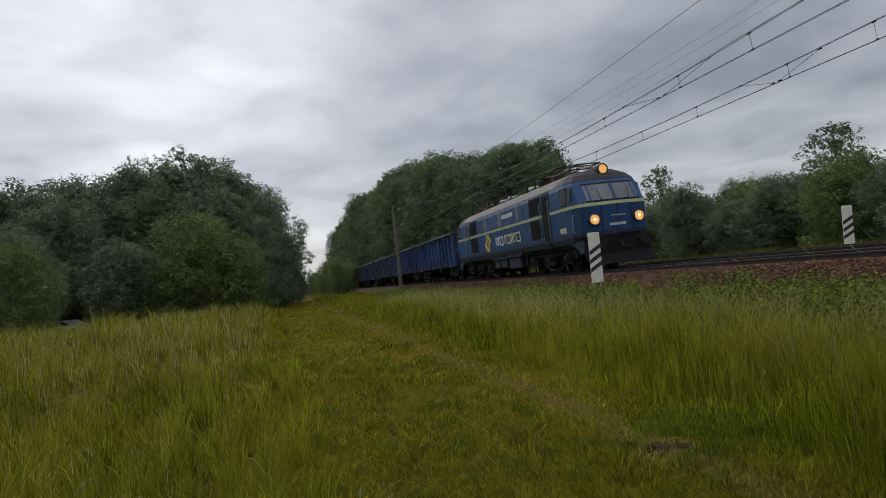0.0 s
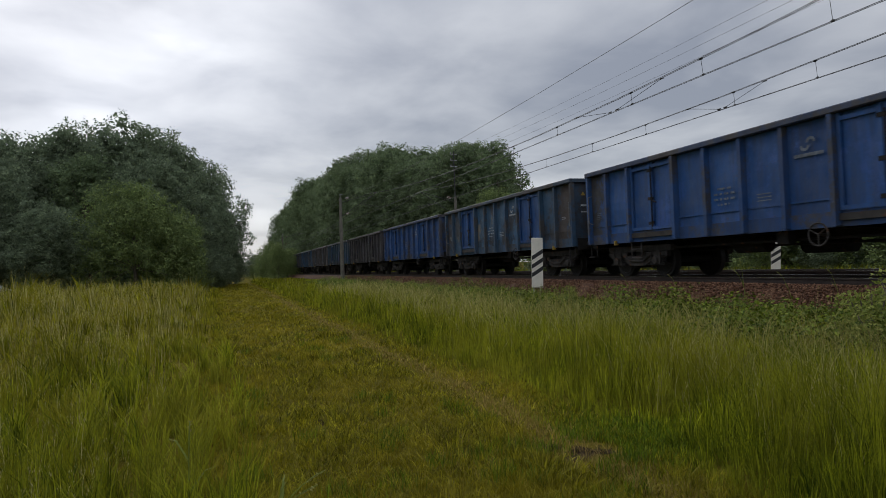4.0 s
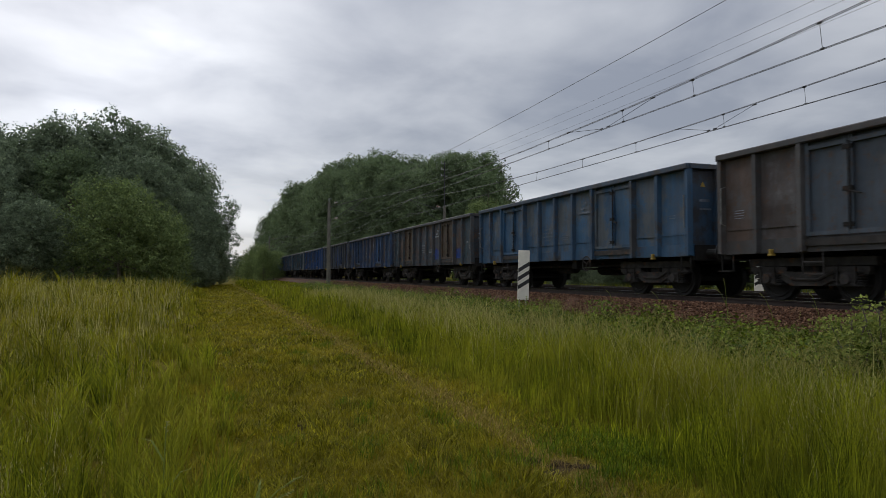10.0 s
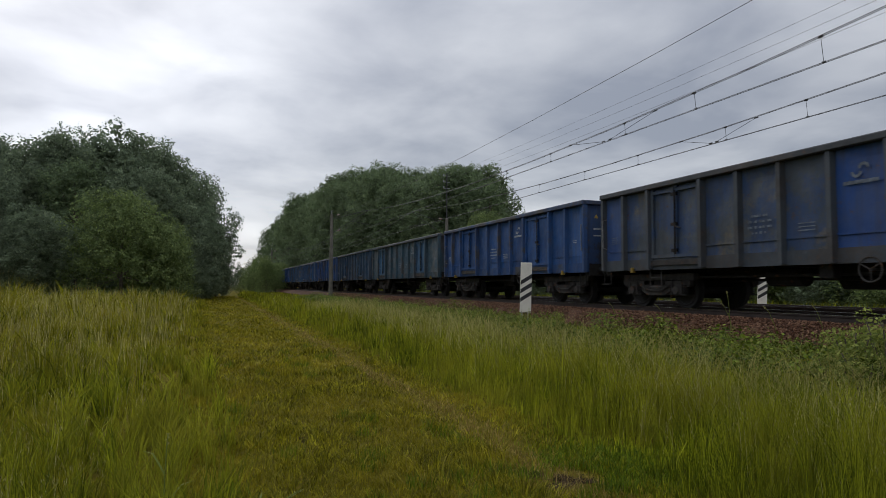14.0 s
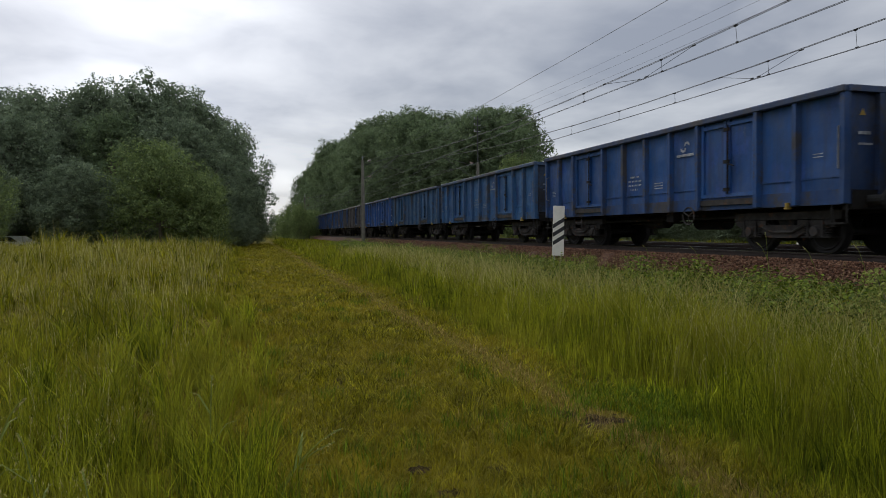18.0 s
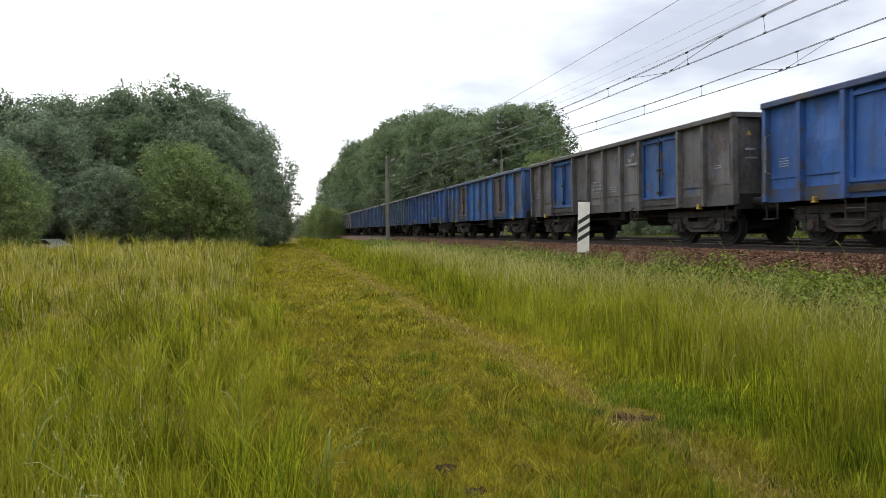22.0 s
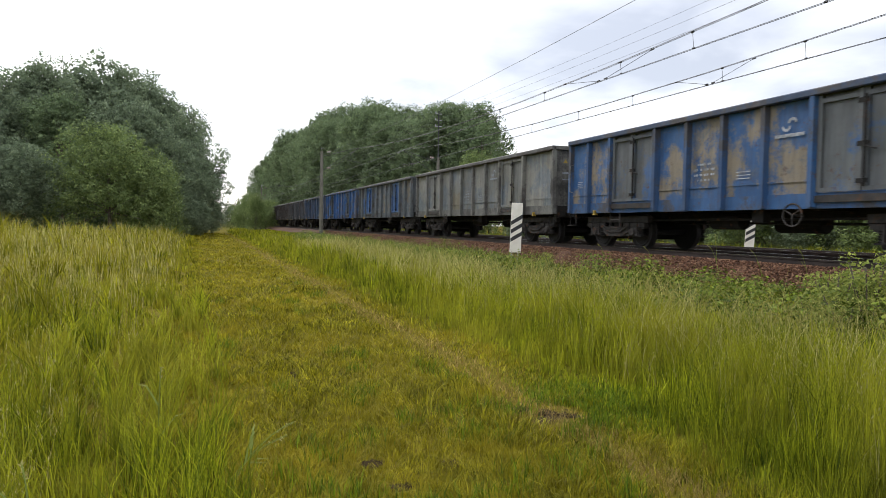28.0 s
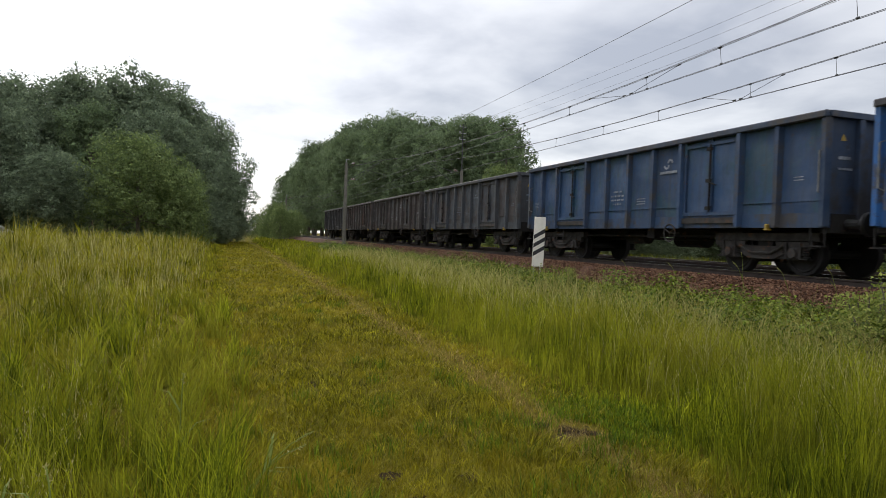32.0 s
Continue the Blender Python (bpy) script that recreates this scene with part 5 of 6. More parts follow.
        part("name_band", bm, M_MARK, w, "worn pale band below the emblem")
        bm = bmesh.new()
        for k in range(4):
            box(bm, x0, x1, half - 0.68, half - 0.42, 1.75 + 0.055 * k, 1.765 + 0.055 * k)
        part("data_panel", bm, M_MARK, w, "small pale data bars")
    bm = bmesh.new()
    box(bm, -1.1, -0.8, -half + 0.04, -half + 0.046, 2.3, 2.36)
    box(bm, -1.1, -0.75, -half + 0.04, -half + 0.046, 2.1, 2.14)
    part("data_panel", bm, M_MARK, w, "small pale bars on the end")
    bm = bmesh.new()
    v = [bm.verts.new((x, -half + 0.040, z)) for x, z in ((-1.08, 2.66), (-0.92, 2.66), (-1.0, 2.79))]
    bm.faces.new(v)
    part("warning_triangle", bm, M_YELLOW, w, "yellow warning triangle")
    return w


BLUE, DEEP, STEELB, TEAL = (0.008, 0.062, 0.215), (0.007, 0.038, 0.145), (0.024, 0.082, 0.165), (0.020, 0.064, 0.10)
GREY, OLIVE, BROWN, SOOT, PALE, RUSTY = (0.084, 0.094, 0.100), (0.088, 0.100, 0.100), (0.050, 0.036, 0.032), (0.022, 0.022, 0.026), (0.172, 0.174, 0.156), (0.11, 0.052, 0.03)
TAN = (0.23, 0.185, 0.115)
# a third coat showing on some wagons
THIRD = {2: TAN, 4: (0.020, 0.038, 0.11), 5: BLUE, 6: BROWN, 8: (0.13, 0.085, 0.055), 24: (0.22, 0.19, 0.13), 9: (0.16, 0.10, 0.05), 10: (0.13, 0.105, 0.06), 12: (0.13, 0.15, 0.18), 18: (0.03, 0.08, 0.2), 19: (0.02, 0.06, 0.17), 21: GREY, 22: (0.05, 0.11, 0.26), 23: (0.08, 0.10, 0.13), 25: (0.03, 0.085, 0.20), 26: (0.13, 0.14, 0.12)}
# repainted stretches on some wagons: colour, upper edge over the rail, from, to
BANDS = {5: ((0.012, 0.042, 0.20), 2.05, -5.6, 0.9), 8: ((0.010, 0.045, 0.22), 1.75, -6.4, -1.0), 10: ((0.010, 0.052, 0.20), 3.2, -2.3, -1.05),
         20: ((0.010, 0.070, 0.27), 3.3, -6.4, -4.2), 24: ((0.15, 0.135, 0.095), 2.1, 0.9, 2.1), 25: ((0.020, 0.085, 0.24), 2.4, 4.3, 5.3), 13: ((0.014, 0.050, 0.11), 1.7, -6.4, 6.4)}
# coat, patches, share of patches, rust, doors' coat (or None), end panels' coat (or None), words
WAGONS = [
    (BLUE, DEEP, 0.25, 0.15, None, None, "blue open goods wagon with dented sides"),
    (BLUE, (0.03, 0.09, 0.30), 0.2, 0.1, None, SOOT, "bright blue open goods wagon with sooty end panels"),
    (STEELB, SOOT, 0.35, 0.3, BLUE, BROWN, "dull blue open goods wagon with tan and dark patches"),
    (BLUE, DEEP, 0.2, 0.15, None, None, "blue open goods wagon with pale lettering"),
    ((0.034, 0.031, 0.036), (0.055, 0.045, 0.045), 0.4, 0.3, None, None, "sooty black-brown open goods wagon with blue stains"),
    (TEAL, BLUE, 0.35, 0.2, None, None, "grey-blue open goods wagon with blue lower patches"),
    ((0.072, 0.070, 0.072), BROWN, 0.45, 0.5, (0.050, 0.068, 0.092), (0.075, 0.048, 0.036), "grey open goods wagon with rust-brown ends"),
    (STEELB, GREY, 0.35, 0.2, None, None, "faded grey-blue open goods wagon"),
    ((0.040, 0.062, 0.085), (0.085, 0.050, 0.034), 0.42, 0.6, (0.095, 0.066, 0.044), (0.030, 0.062, 0.085), "rusty open goods wagon with orange and blue patches"),
    ((0.018, 0.055, 0.14), BROWN, 0.5, 0.4, (0.018, 0.06, 0.15), (0.022, 0.05, 0.10), "blue and brown patched open goods wagon"),
    ((0.048, 0.062, 0.080), (0.02, 0.05, 0.13), 0.4, 0.3, None, (0.014, 0.05, 0.17), "dark grey-blue open goods wagon with blue end panels"),
    (BLUE, DEEP, 0.15, 0.1, None, None, "clean deep blue open goods wagon"),
    (TEAL, GREY, 0.35, 0.2, STEELB, None, "dark grey-blue open goods wagon with pale scuffs"),
    ((0.020, 0.062, 0.125), STEELB, 0.3, 0.15, None, None, "teal-blue open goods wagon"),
    (BLUE, (0.025, 0.075, 0.27), 0.2, 0.08, None, None, "bright blue open goods wagon"),
    ((0.022, 0.100, 0.25), BLUE, 0.25, 0.1, None, None, "light blue open goods wagon with a rusty sill"),
    ((0.022, 0.085, 0.195), STEELB, 0.3, 0.1, None, None, "steel-blue open goods wagon"),
    ((0.014, 0.085, 0.30), BLUE, 0.2, 0.08, None, None, "vivid blue open goods wagon"),
    ((0.105, 0.100, 0.098), BROWN, 0.35, 0.3, (0.012, 0.075, 0.24), None, "grey open goods wagon with blue doors and rust"),
    ((0.014, 0.095, 0.29), GREY, 0.2, 0.15, (0.085, 0.068, 0.065), (0.085, 0.078, 0.08), "blue open goods wagon with brown-grey doors"),
    (BLUE, STEELB, 0.25, 0.12, None, None, "blue open goods wagon with worn paint"),
    (STEELB, TAN, 0.3, 0.3, None, GREY, "dull blue open goods wagon with tan patches"),
    ((0.020, 0.090, 0.24), (0.16, 0.20, 0.26), 0.32, 0.1, None, None, "blue open goods wagon with whitish scuffs"),
    ((0.022, 0.09, 0.235), TAN, 0.3, 0.3, GREY, None, "blue open goods wagon with grey doors and tan patches"),
    (PALE, (0.12, 0.145, 0.165), 0.35, 0.2, None, None, "pale grey open goods wagon"),
    ((0.095, 0.115, 0.13), (0.16, 0.13, 0.08), 0.3, 0.3, (0.035, 0.10, 0.25), None, "grey open goods wagon with blue doors and tan stains"),
    ((0.014, 0.105, 0.32), TAN, 0.25, 0.2, GREY, None, "bright blue open goods wagon with grey doors"),
    ((0.022, 0.060, 0.14), TEAL, 0.3, 0.15, None, None, "dark teal-blue open goods wagon"),
    ((0.05, 0.06, 0.075), BROWN, 0.4, 0.25, None, None, "dark grey open goods wagon"),
    (BROWN, GREY, 0.3, 0.3, None, None, "brown-grey open goods wagon"),
    (BROWN, RUSTY, 0.3, 0.35, None, None, "rust-brown open goods wagon"),
    (SOOT, (0.03, 0.03, 0.035), 0.3, 0.2, None, None, "sooty black open goods wagon at the train's end"),
]
PAINTED = ("side_panel", "panel_ledge", "door", "door_frame", "side_post", "corner_post", "top_rail", "side_sill", "end_wall", "end_post", "end_rail")
LONGER = (12, 24)    # which wagons are of the longer kind


def wagon_y(k):
    """The middle of wagon k (0: the first) at second 0, but for the drift."""
    y = 47.6
    for i in range(k):
        y += GAP + (COMMON if i not in LONGER else LONG)[0][-1] + (COMMON if i + 1 not in LONGER else LONG)[0][-1]
    return y


def end_railing(w, e, material, label):
    """The railing of a brakeman's platform at one end."""
    half = max(abs(o.bound_box[0][1]) for o in w.children if o.type == "MESH" and o.name.startswith("top_rail"))
    y0, y1 = e * (half + 0.04), e * (half + 0.36)
    for x in (-1.34, -0.2):
        bm = bmesh.new()
        pipe(bm, [(x, y0, 1.3), (x, y1, 1.3), (x, y1, 2.25), (x, y0, 2.25)], 0.022)
        pipe(bm, [(x, y0, 1.8), (x, y1, 1.8)], 0.018)
        part("end_railing", bm, material, w, label)
    bm = bmesh.new()
    box(bm, -1.3, 1.3, *sorted((y0, y1)), 1.22, 1.26)
    part("platform", bm, M_DARK, w, "dark narrow end platform")


def set_paint(w, k, spec):
    base, second, amount, rust, doors, ends, words = spec
    coat = paint("wagon_paint", base, second, amount, k * 3.7, rust, third=THIRD.get(k), band=BANDS.get(k))
    door_coat = paint("door_paint", doors, base, 0.15, k * 2.3 + 50, rust) if doors else coat
    end_coat = paint("end_panel_paint", ends, base, 0.2, k * 1.9 + 90, rust) if ends else coat
    # posts and sills: same coat darkened, the posts' shading put into its colour
    shaded_coat = paint("shaded_post_paint", tuple(0.80 * c for c in base), (0.045, 0.04, 0.038), 0.3, k * 3.1, rust)
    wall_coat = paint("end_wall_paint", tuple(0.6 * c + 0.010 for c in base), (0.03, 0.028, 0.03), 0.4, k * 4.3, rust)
    rail_coat = paint("rail_paint", tuple(0.42 * c + 0.014 for c in base), (0.05, 0.042, 0.038), 0.35, k * 2.9, rust)
    mark = (M_MARK, M_FAINT, M_PALEMARK)[k * 7 % 3]
    for o in w.children_recursive:
        if o.type != "MESH":
            continue
        kind = o.name.split(".")[0]
        if kind in ("lettering", "emblem", "name_band", "data_panel"):
            o.material_slots[0].link = "OBJECT"
            o.material_slots[0].material = mark
            continue
        if kind not in PAINTED:
            continue
        m = coat
        if kind in ("door", "door_frame"):
            m = door_coat
        elif kind in ("side_post", "corner_post", "side_sill"):
            m = shaded_coat
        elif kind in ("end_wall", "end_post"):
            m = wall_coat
        elif kind in ("top_rail", "end_rail"):
            m = rail_coat
        elif kind in ("side_panel", "panel_ledge"):
            c = sum(q[1] for q in o.bound_box) / 8
            if abs(c) > 5.2:
                m = end_coat
        o.material_slots[0].link = "OBJECT"
        o.material_slots[0].material = m
    tagged(w, words, "goods wagon", "goods wagons")


def build_wagons():
    out, firsts = [], {}
    for k in range(len(WAGONS)):
        long = k in LONGER
        if long not in firsts:
            w = firsts[long] = build_wagon(*(LONG if long else COMMON))
            w.matrix_basis = Matrix.Translation((TRACK_X, wagon_y(k), RAIL_Z))
        else:
            w = copy_thing(firsts[long], Matrix.Translation((TRACK_X, wagon_y(k), RAIL_Z)))
        out.append(w)
    for k, w in enumerate(out):
        set_paint(w, k, WAGONS[k])
    end_railing(out[4], 1, M_GRAB, "worn grey end railing")
    end_railing(out[17], -1, M_WHITE, "white end railing")
    return out


wagons = build_wagons()


# ---- the locomotive ----
M_LBLUE = paint("loco_blue", (0.010, 0.066, 0.185), (0.014, 0.054, 0.125), 0.3, 2.0, 0.02, 0.15, grime=0.35)
M_LNAVY = paint("loco_navy", (0.013, 0.026, 0.105), (0.012, 0.022, 0.08), 0.3, 6.0, 0.05, 0.25, grime=0.3)
M_LSTRIPE = plain("cream_stripe", (0.38, 0.41, 0.21), 0.5, 0, 0.12, 6)


def roof_material():
    """Dusty roof paint, sooty towards both ends."""
    m, n, l, b = mat("loco_roof", 0.75)
    c = ramp_of(m, nz(m, 2.5, 6), (0.3, (0.13, 0.115, 0.092)), (0.7, (0.23, 0.205, 0.165)))
    tc_, se, ab = n.new("ShaderNodeTexCoord"), n.new("ShaderNodeSeparateXYZ"), n.new("ShaderNodeMath")
    ab.operation = "ABSOLUTE"
    l.new(tc_.outputs["Object"], se.inputs[0])
    l.new(se.outputs[1], ab.inputs[0])
    w = n.new("ShaderNodeMath")
    w.operation = "MULTIPLY_ADD"
    l.new(nz(m, 1.3, 6, 0.7), w.inputs[0])
    w.inputs[1].default_value = 2.0
    l.new(ab.outputs[0], w.inputs[2])
    r = n.new("ShaderNodeMapRange")
    r.inputs["From Min"].default_value, r.inputs["From Max"].default_value = 7.6, 8.6
    l.new(w.outputs[0], r.inputs["Value"])
    c = blend(m, r.outputs[0], c, (0.025, 0.023, 0.022))
    l.new(c, b.inputs["Base Color"])
    bump(m, nz(m, 18), 0.2, 0.004)
    return m


M_LROOF = roof_material()
M_LSKIRT = plain("grey_skirt", (0.030, 0.042, 0.060), 0.75, 0, 0.3, 4, 0.1, shine=0.25)
M_GLASS = plain("dark_glass", (0.02, 0.025, 0.03), 0.08, 0, 0.1, 3)
# cab and engine room panes: sky and reflections put into the base colour as grey
M_CABGLASS = plain("cab_glass", (0.11, 0.115, 0.125), 0.08, 0, 0.1, 3)
M_SKYPANE = plain("sky_tinted_pane", (0.25, 0.26, 0.28), 0.1, 0, 0.1, 3)
M_GRILLE = plain("black_grille", (0.011, 0.011, 0.013), 0.8, 0.0, 0.3, 8, shine=0.2)
M_LAMP = glowing("lit_lamp", (1.0, 0.50, 0.13), 0.8)
M_BULB = glowing("lit_bulb", (1.0, 0.80, 0.45), 2.2)
M_CREAM = plain("cream_plate", (0.45, 0.43, 0.33), 0.6, 0, 0.15, 6)
M_LWHITE = plain("white_lettering", (0.62, 0.66, 0.70), 0.5, 0, 0.1, 6)
M_LCREAM = plain("cream_lettering", (0.58, 0.50, 0.32), 0.5, 0, 0.1, 6)
M_LGOLD = plain("gold_emblem", (0.62, 0.42, 0.10), 0.5, 0, 0.15, 6)
M_RED = plain("red_lever", (0.045, 0.015, 0.014), 0.6, 0.2, 0.3, 6)
# body levels: height, half width, how far the end stands back
LEVELS = [(1.10, 1.40, 0.30), (1.32, 1.47, 0.10), (2.42, 1.50, 0.0), (2.55, 1.50, 0.03), (3.28, 1.46, 0.42), (3.46, 1.40, 0.52), (3.70, 1.20, 0.72), (3.88, 0.86, 1.0), (3.96, 0.35, 1.4)]


def level(z):
    zs = [q[0] for q in LEVELS]
    return float(np.interp(z, zs, [q[1] for q in LEVELS])), float(np.interp(z, zs, [q[2] for q in LEVELS]))


def outline(z, off=0.0):
    w, b = level(z)
    w += off
    e = 9.32 - b + off
    half = [(-0.16 * w, -e), (-0.62 * w, -e + 0.10), (-0.92 * w, -e + 0.36), (-w, -e + 0.80)]
    q = [(x, y) for x, y in half] + [(x, -y) for x, y in half[::-1]]
    return q + [(-x, y) for x, y in q[::-1]]


def loft(name, zs, material, parent, label, close=False, off=0.0):
    bm = bmesh.new()
    rows = [[bm.verts.new((x, y, z)) for x, y in outline(z, off)] for z in zs]
    n = len(rows[0])
    for a, b in zip(rows, rows[1:]):
        for i in range(n):
            bm.faces.new((a[i], a[(i + 1) % n], b[(i + 1) % n], b[i]))
    if close:
        bm.faces.new(rows[-1])
    return part(name, bm, material, parent, label)


def on_front(bm, x0, x1, z0, z1, off, thick=0.03, end=-1):
    """A plate that lies on the sloping front, between x0 and x1."""
    def p(x, z, o):
        pts = outline(z, o)
        front = [q for q in pts if q[1] < -7.0]
        front.sort()
        xs, ys = [q[0] for q in front], [q[1] for q in front]
        return (x, -end * float(np.interp(x, xs, ys)), z)
    n = 4
    xs = [x0 + (x1 - x0) * k / n for k in range(n + 1)]
    out = [[bm.verts.new(p(x, z, off)) for x in xs] for z in (z0, z1)]
    inn = [[bm.verts.new(p(x, z, off - thick)) for x in xs] for z in (z0, z1)]
    for k in range(n):
        bm.faces.new((out[0][k], out[0][k + 1], out[1][k + 1], out[1][k]))
        bm.faces.new((inn[1][k], inn[1][k + 1], inn[0][k + 1], inn[0][k]))
        bm.faces.new((out[1][k], out[1][k + 1], inn[1][k + 1], inn[1][k]))
        bm.faces.new((out[0][k + 1], out[0][k], inn[0][k], inn[0][k + 1]))
    for k in (0, n):
        bm.faces.new((out[0][k], out[1][k], inn[1][k], inn[0][k]))


def side_plate(bm, s, y0, y1, z0, z1, off=0.012, cut=0.0):
    """A plate that follows the flank; cut trims its corners."""
    zs = sorted({z0, z1, *(q[0] for q in LEVELS if z0 < q[0] < z1), *((z0 + cut, z1 - cut) if cut else ())})
    out, inn = [], []
    for z in zs:
        d = cut if cut and (z == z0 or z == z1) else 0.0
        w = level(z)[0]
        out.append([bm.verts.new((s * (w + off), y, z)) for y in (y0 + d, y1 - d)])
        inn.append([bm.verts.new((s * (w - 0.02), y, z)) for y in (y0 + d, y1 - d)])
    for a, b, c, d in zip(out, out[1:], inn, inn[1:]):
        bm.faces.new((a[0], a[1], b[1], b[0]))
        bm.faces.new((a[0], b[0], d[0], c[0]))
        bm.faces.new((a[1], c[1], d[1], b[1]))
    bm.faces.new((out[0][0], inn[0][0], inn[0][1], out[0][1]))
    bm.faces.new((out[-1][0], out[-1][1], inn[-1][1], inn[-1][0]))


def loco_bogie(loco, y):
    b = share("bogie", None, loco, Matrix.Translation((0, y, 0)))
    for s in (-1, 1):
        bm = bmesh.new()
        prism(bm, [(-2.75, 0.72), (-2.6, 0.98), (2.6, 0.98), (2.75, 0.72), (2.2, 0.66), (1.2, 0.78), (0.6, 0.70), (-0.6, 0.70), (-1.2, 0.78), (-2.2, 0.66)], s * 1.0, s * 1.12)
        part("side_frame", bm, M_DARK, b, "black bogie side frame")
        for a in (-1.85, 0.0, 1.85):
            bm = bmesh.new()
            box(bm, s * 1.08 - 0.14, s * 1.08 + 0.14, a - 0.18, a + 0.18, 0.42, 0.78)
            bevelled(bm, 0.04)
            tube(bm, (s * 1.2, a, 0.62), (s * 1.28, a, 0.62), 0.14, 0.12, 12)
            part("axle_box", bm, M_DARK, b, "dark axle box")
            bm = bmesh.new()
            for d in (-0.42, 0.42):
                coil(bm, s * 1.12, a + d, 0.42, 0.80, 0.10)
            box(bm, s * 1.12 - 0.1, s * 1.12 + 0.1, a - 0.55, a + 0.55, 0.36, 0.42)
            part("spring", bm, M_DARK, b, "coil springs")
        for a in (-2.7, 2.7):
            bm = bmesh.new()
            box(bm, s * 0.95, s * 1.2, a - 0.14, a + 0.14, 0.55, 1.0)
            pipe(bm, [(s * 0.8, a, 0.6), (s * 0.76, a + 0.05, 0.12)], 0.03)
            part("sand_box", bm, M_DARK, b, "dark sand box")
    bm = bmesh.new()
    box(bm, -1.0, 1.0, -2.6, 2.6, 0.55, 0.95)
    for a in (-0.93, 0.93):
        box(bm, -0.9, 0.9, a - 0.25, a + 0.25, 0.22, 0.8)
    part("bogie_frame", bm, M_DARK, b, "black bogie frame and motors")
    for a in (-1.85, 0.0, 1.85):
        wheel_set(b, 0.625, a)


def pantograph(loco, y, rise, label):
    """A double-arm pantograph; rise: height of its head over the roof."""
    p = share("pantograph", None, loco, Matrix.Translation((0, y, 4.12)))
    p["label"] = label
    bm = bmesh.new()
    for x in (-0.55, 0.55):
        pipe(bm, [(x, -0.95, 0.05), (x, 0.95, 0.05)], 0.035)
    for a in (-0.95, 0.0, 0.95):
        pipe(bm, [(-0.55, a, 0.05), (0.55, a, 0.05)], 0.03)
    part("base_frame", bm, M_RED, p, "dark red base frame")
    for x in (-0.55, 0.55):
        for a in (-0.85, 0.85):
            bm = bmesh.new()
            for k in range(4):
                tube(bm, (x, a, -0.26 + 0.07 * k), (x, a, -0.22 + 0.07 * k), 0.075, 0.05, 10)
            part("insulator", bm, M_INSUL, p, "brown roof insulator")
    reach = 1.25 if rise > 0.8 else 1.55
    knee = rise * 0.5
    bm = bmesh.new()
    for s in (-1, 1):
        for x in (-0.42, 0.42):
            pipe(bm, [(x, s * 0.4, 0.1), (x * 1.25, s * reach, knee)], 0.03)
        pipe(bm, [(-0.525, s * reach, knee), (0.525, s * reach, knee)], 0.025)
    part("lower_arm", bm, M_RED, p, "dark red lower arms")
    bm = bmesh.new()
    for s in (-1, 1):
        for x in (-0.5, 0.5):
            pipe(bm, [(x, s * reach, knee), (x * 0.9, s * 0.12, rise - 0.1)], 0.018)
        pipe(bm, [(-0.5, s * reach, knee), (0.45, s * 0.12, rise - 0.1)], 0.012)
    part("upper_arm", bm, M_DARK, p, "thin dark upper arms")
    bm = bmesh.new()
    for a in (-0.16, 0.16):
        pipe(bm, [(-0.95, a, rise - 0.22), (-0.8, a, rise - 0.06), (-0.5, a, rise), (0.5, a, rise), (0.8, a, rise - 0.06), (0.95, a, rise - 0.22)], 0.022)
    pipe(bm, [(-0.45, -0.16, rise - 0.05), (-0.45, 0.16, rise - 0.05)], 0.02)
    pipe(bm, [(0.45, -0.16, rise - 0.05), (0.45, 0.16, rise - 0.05)], 0.02)
    part("head", bm, M_DARK, p, "contact head with its horns")


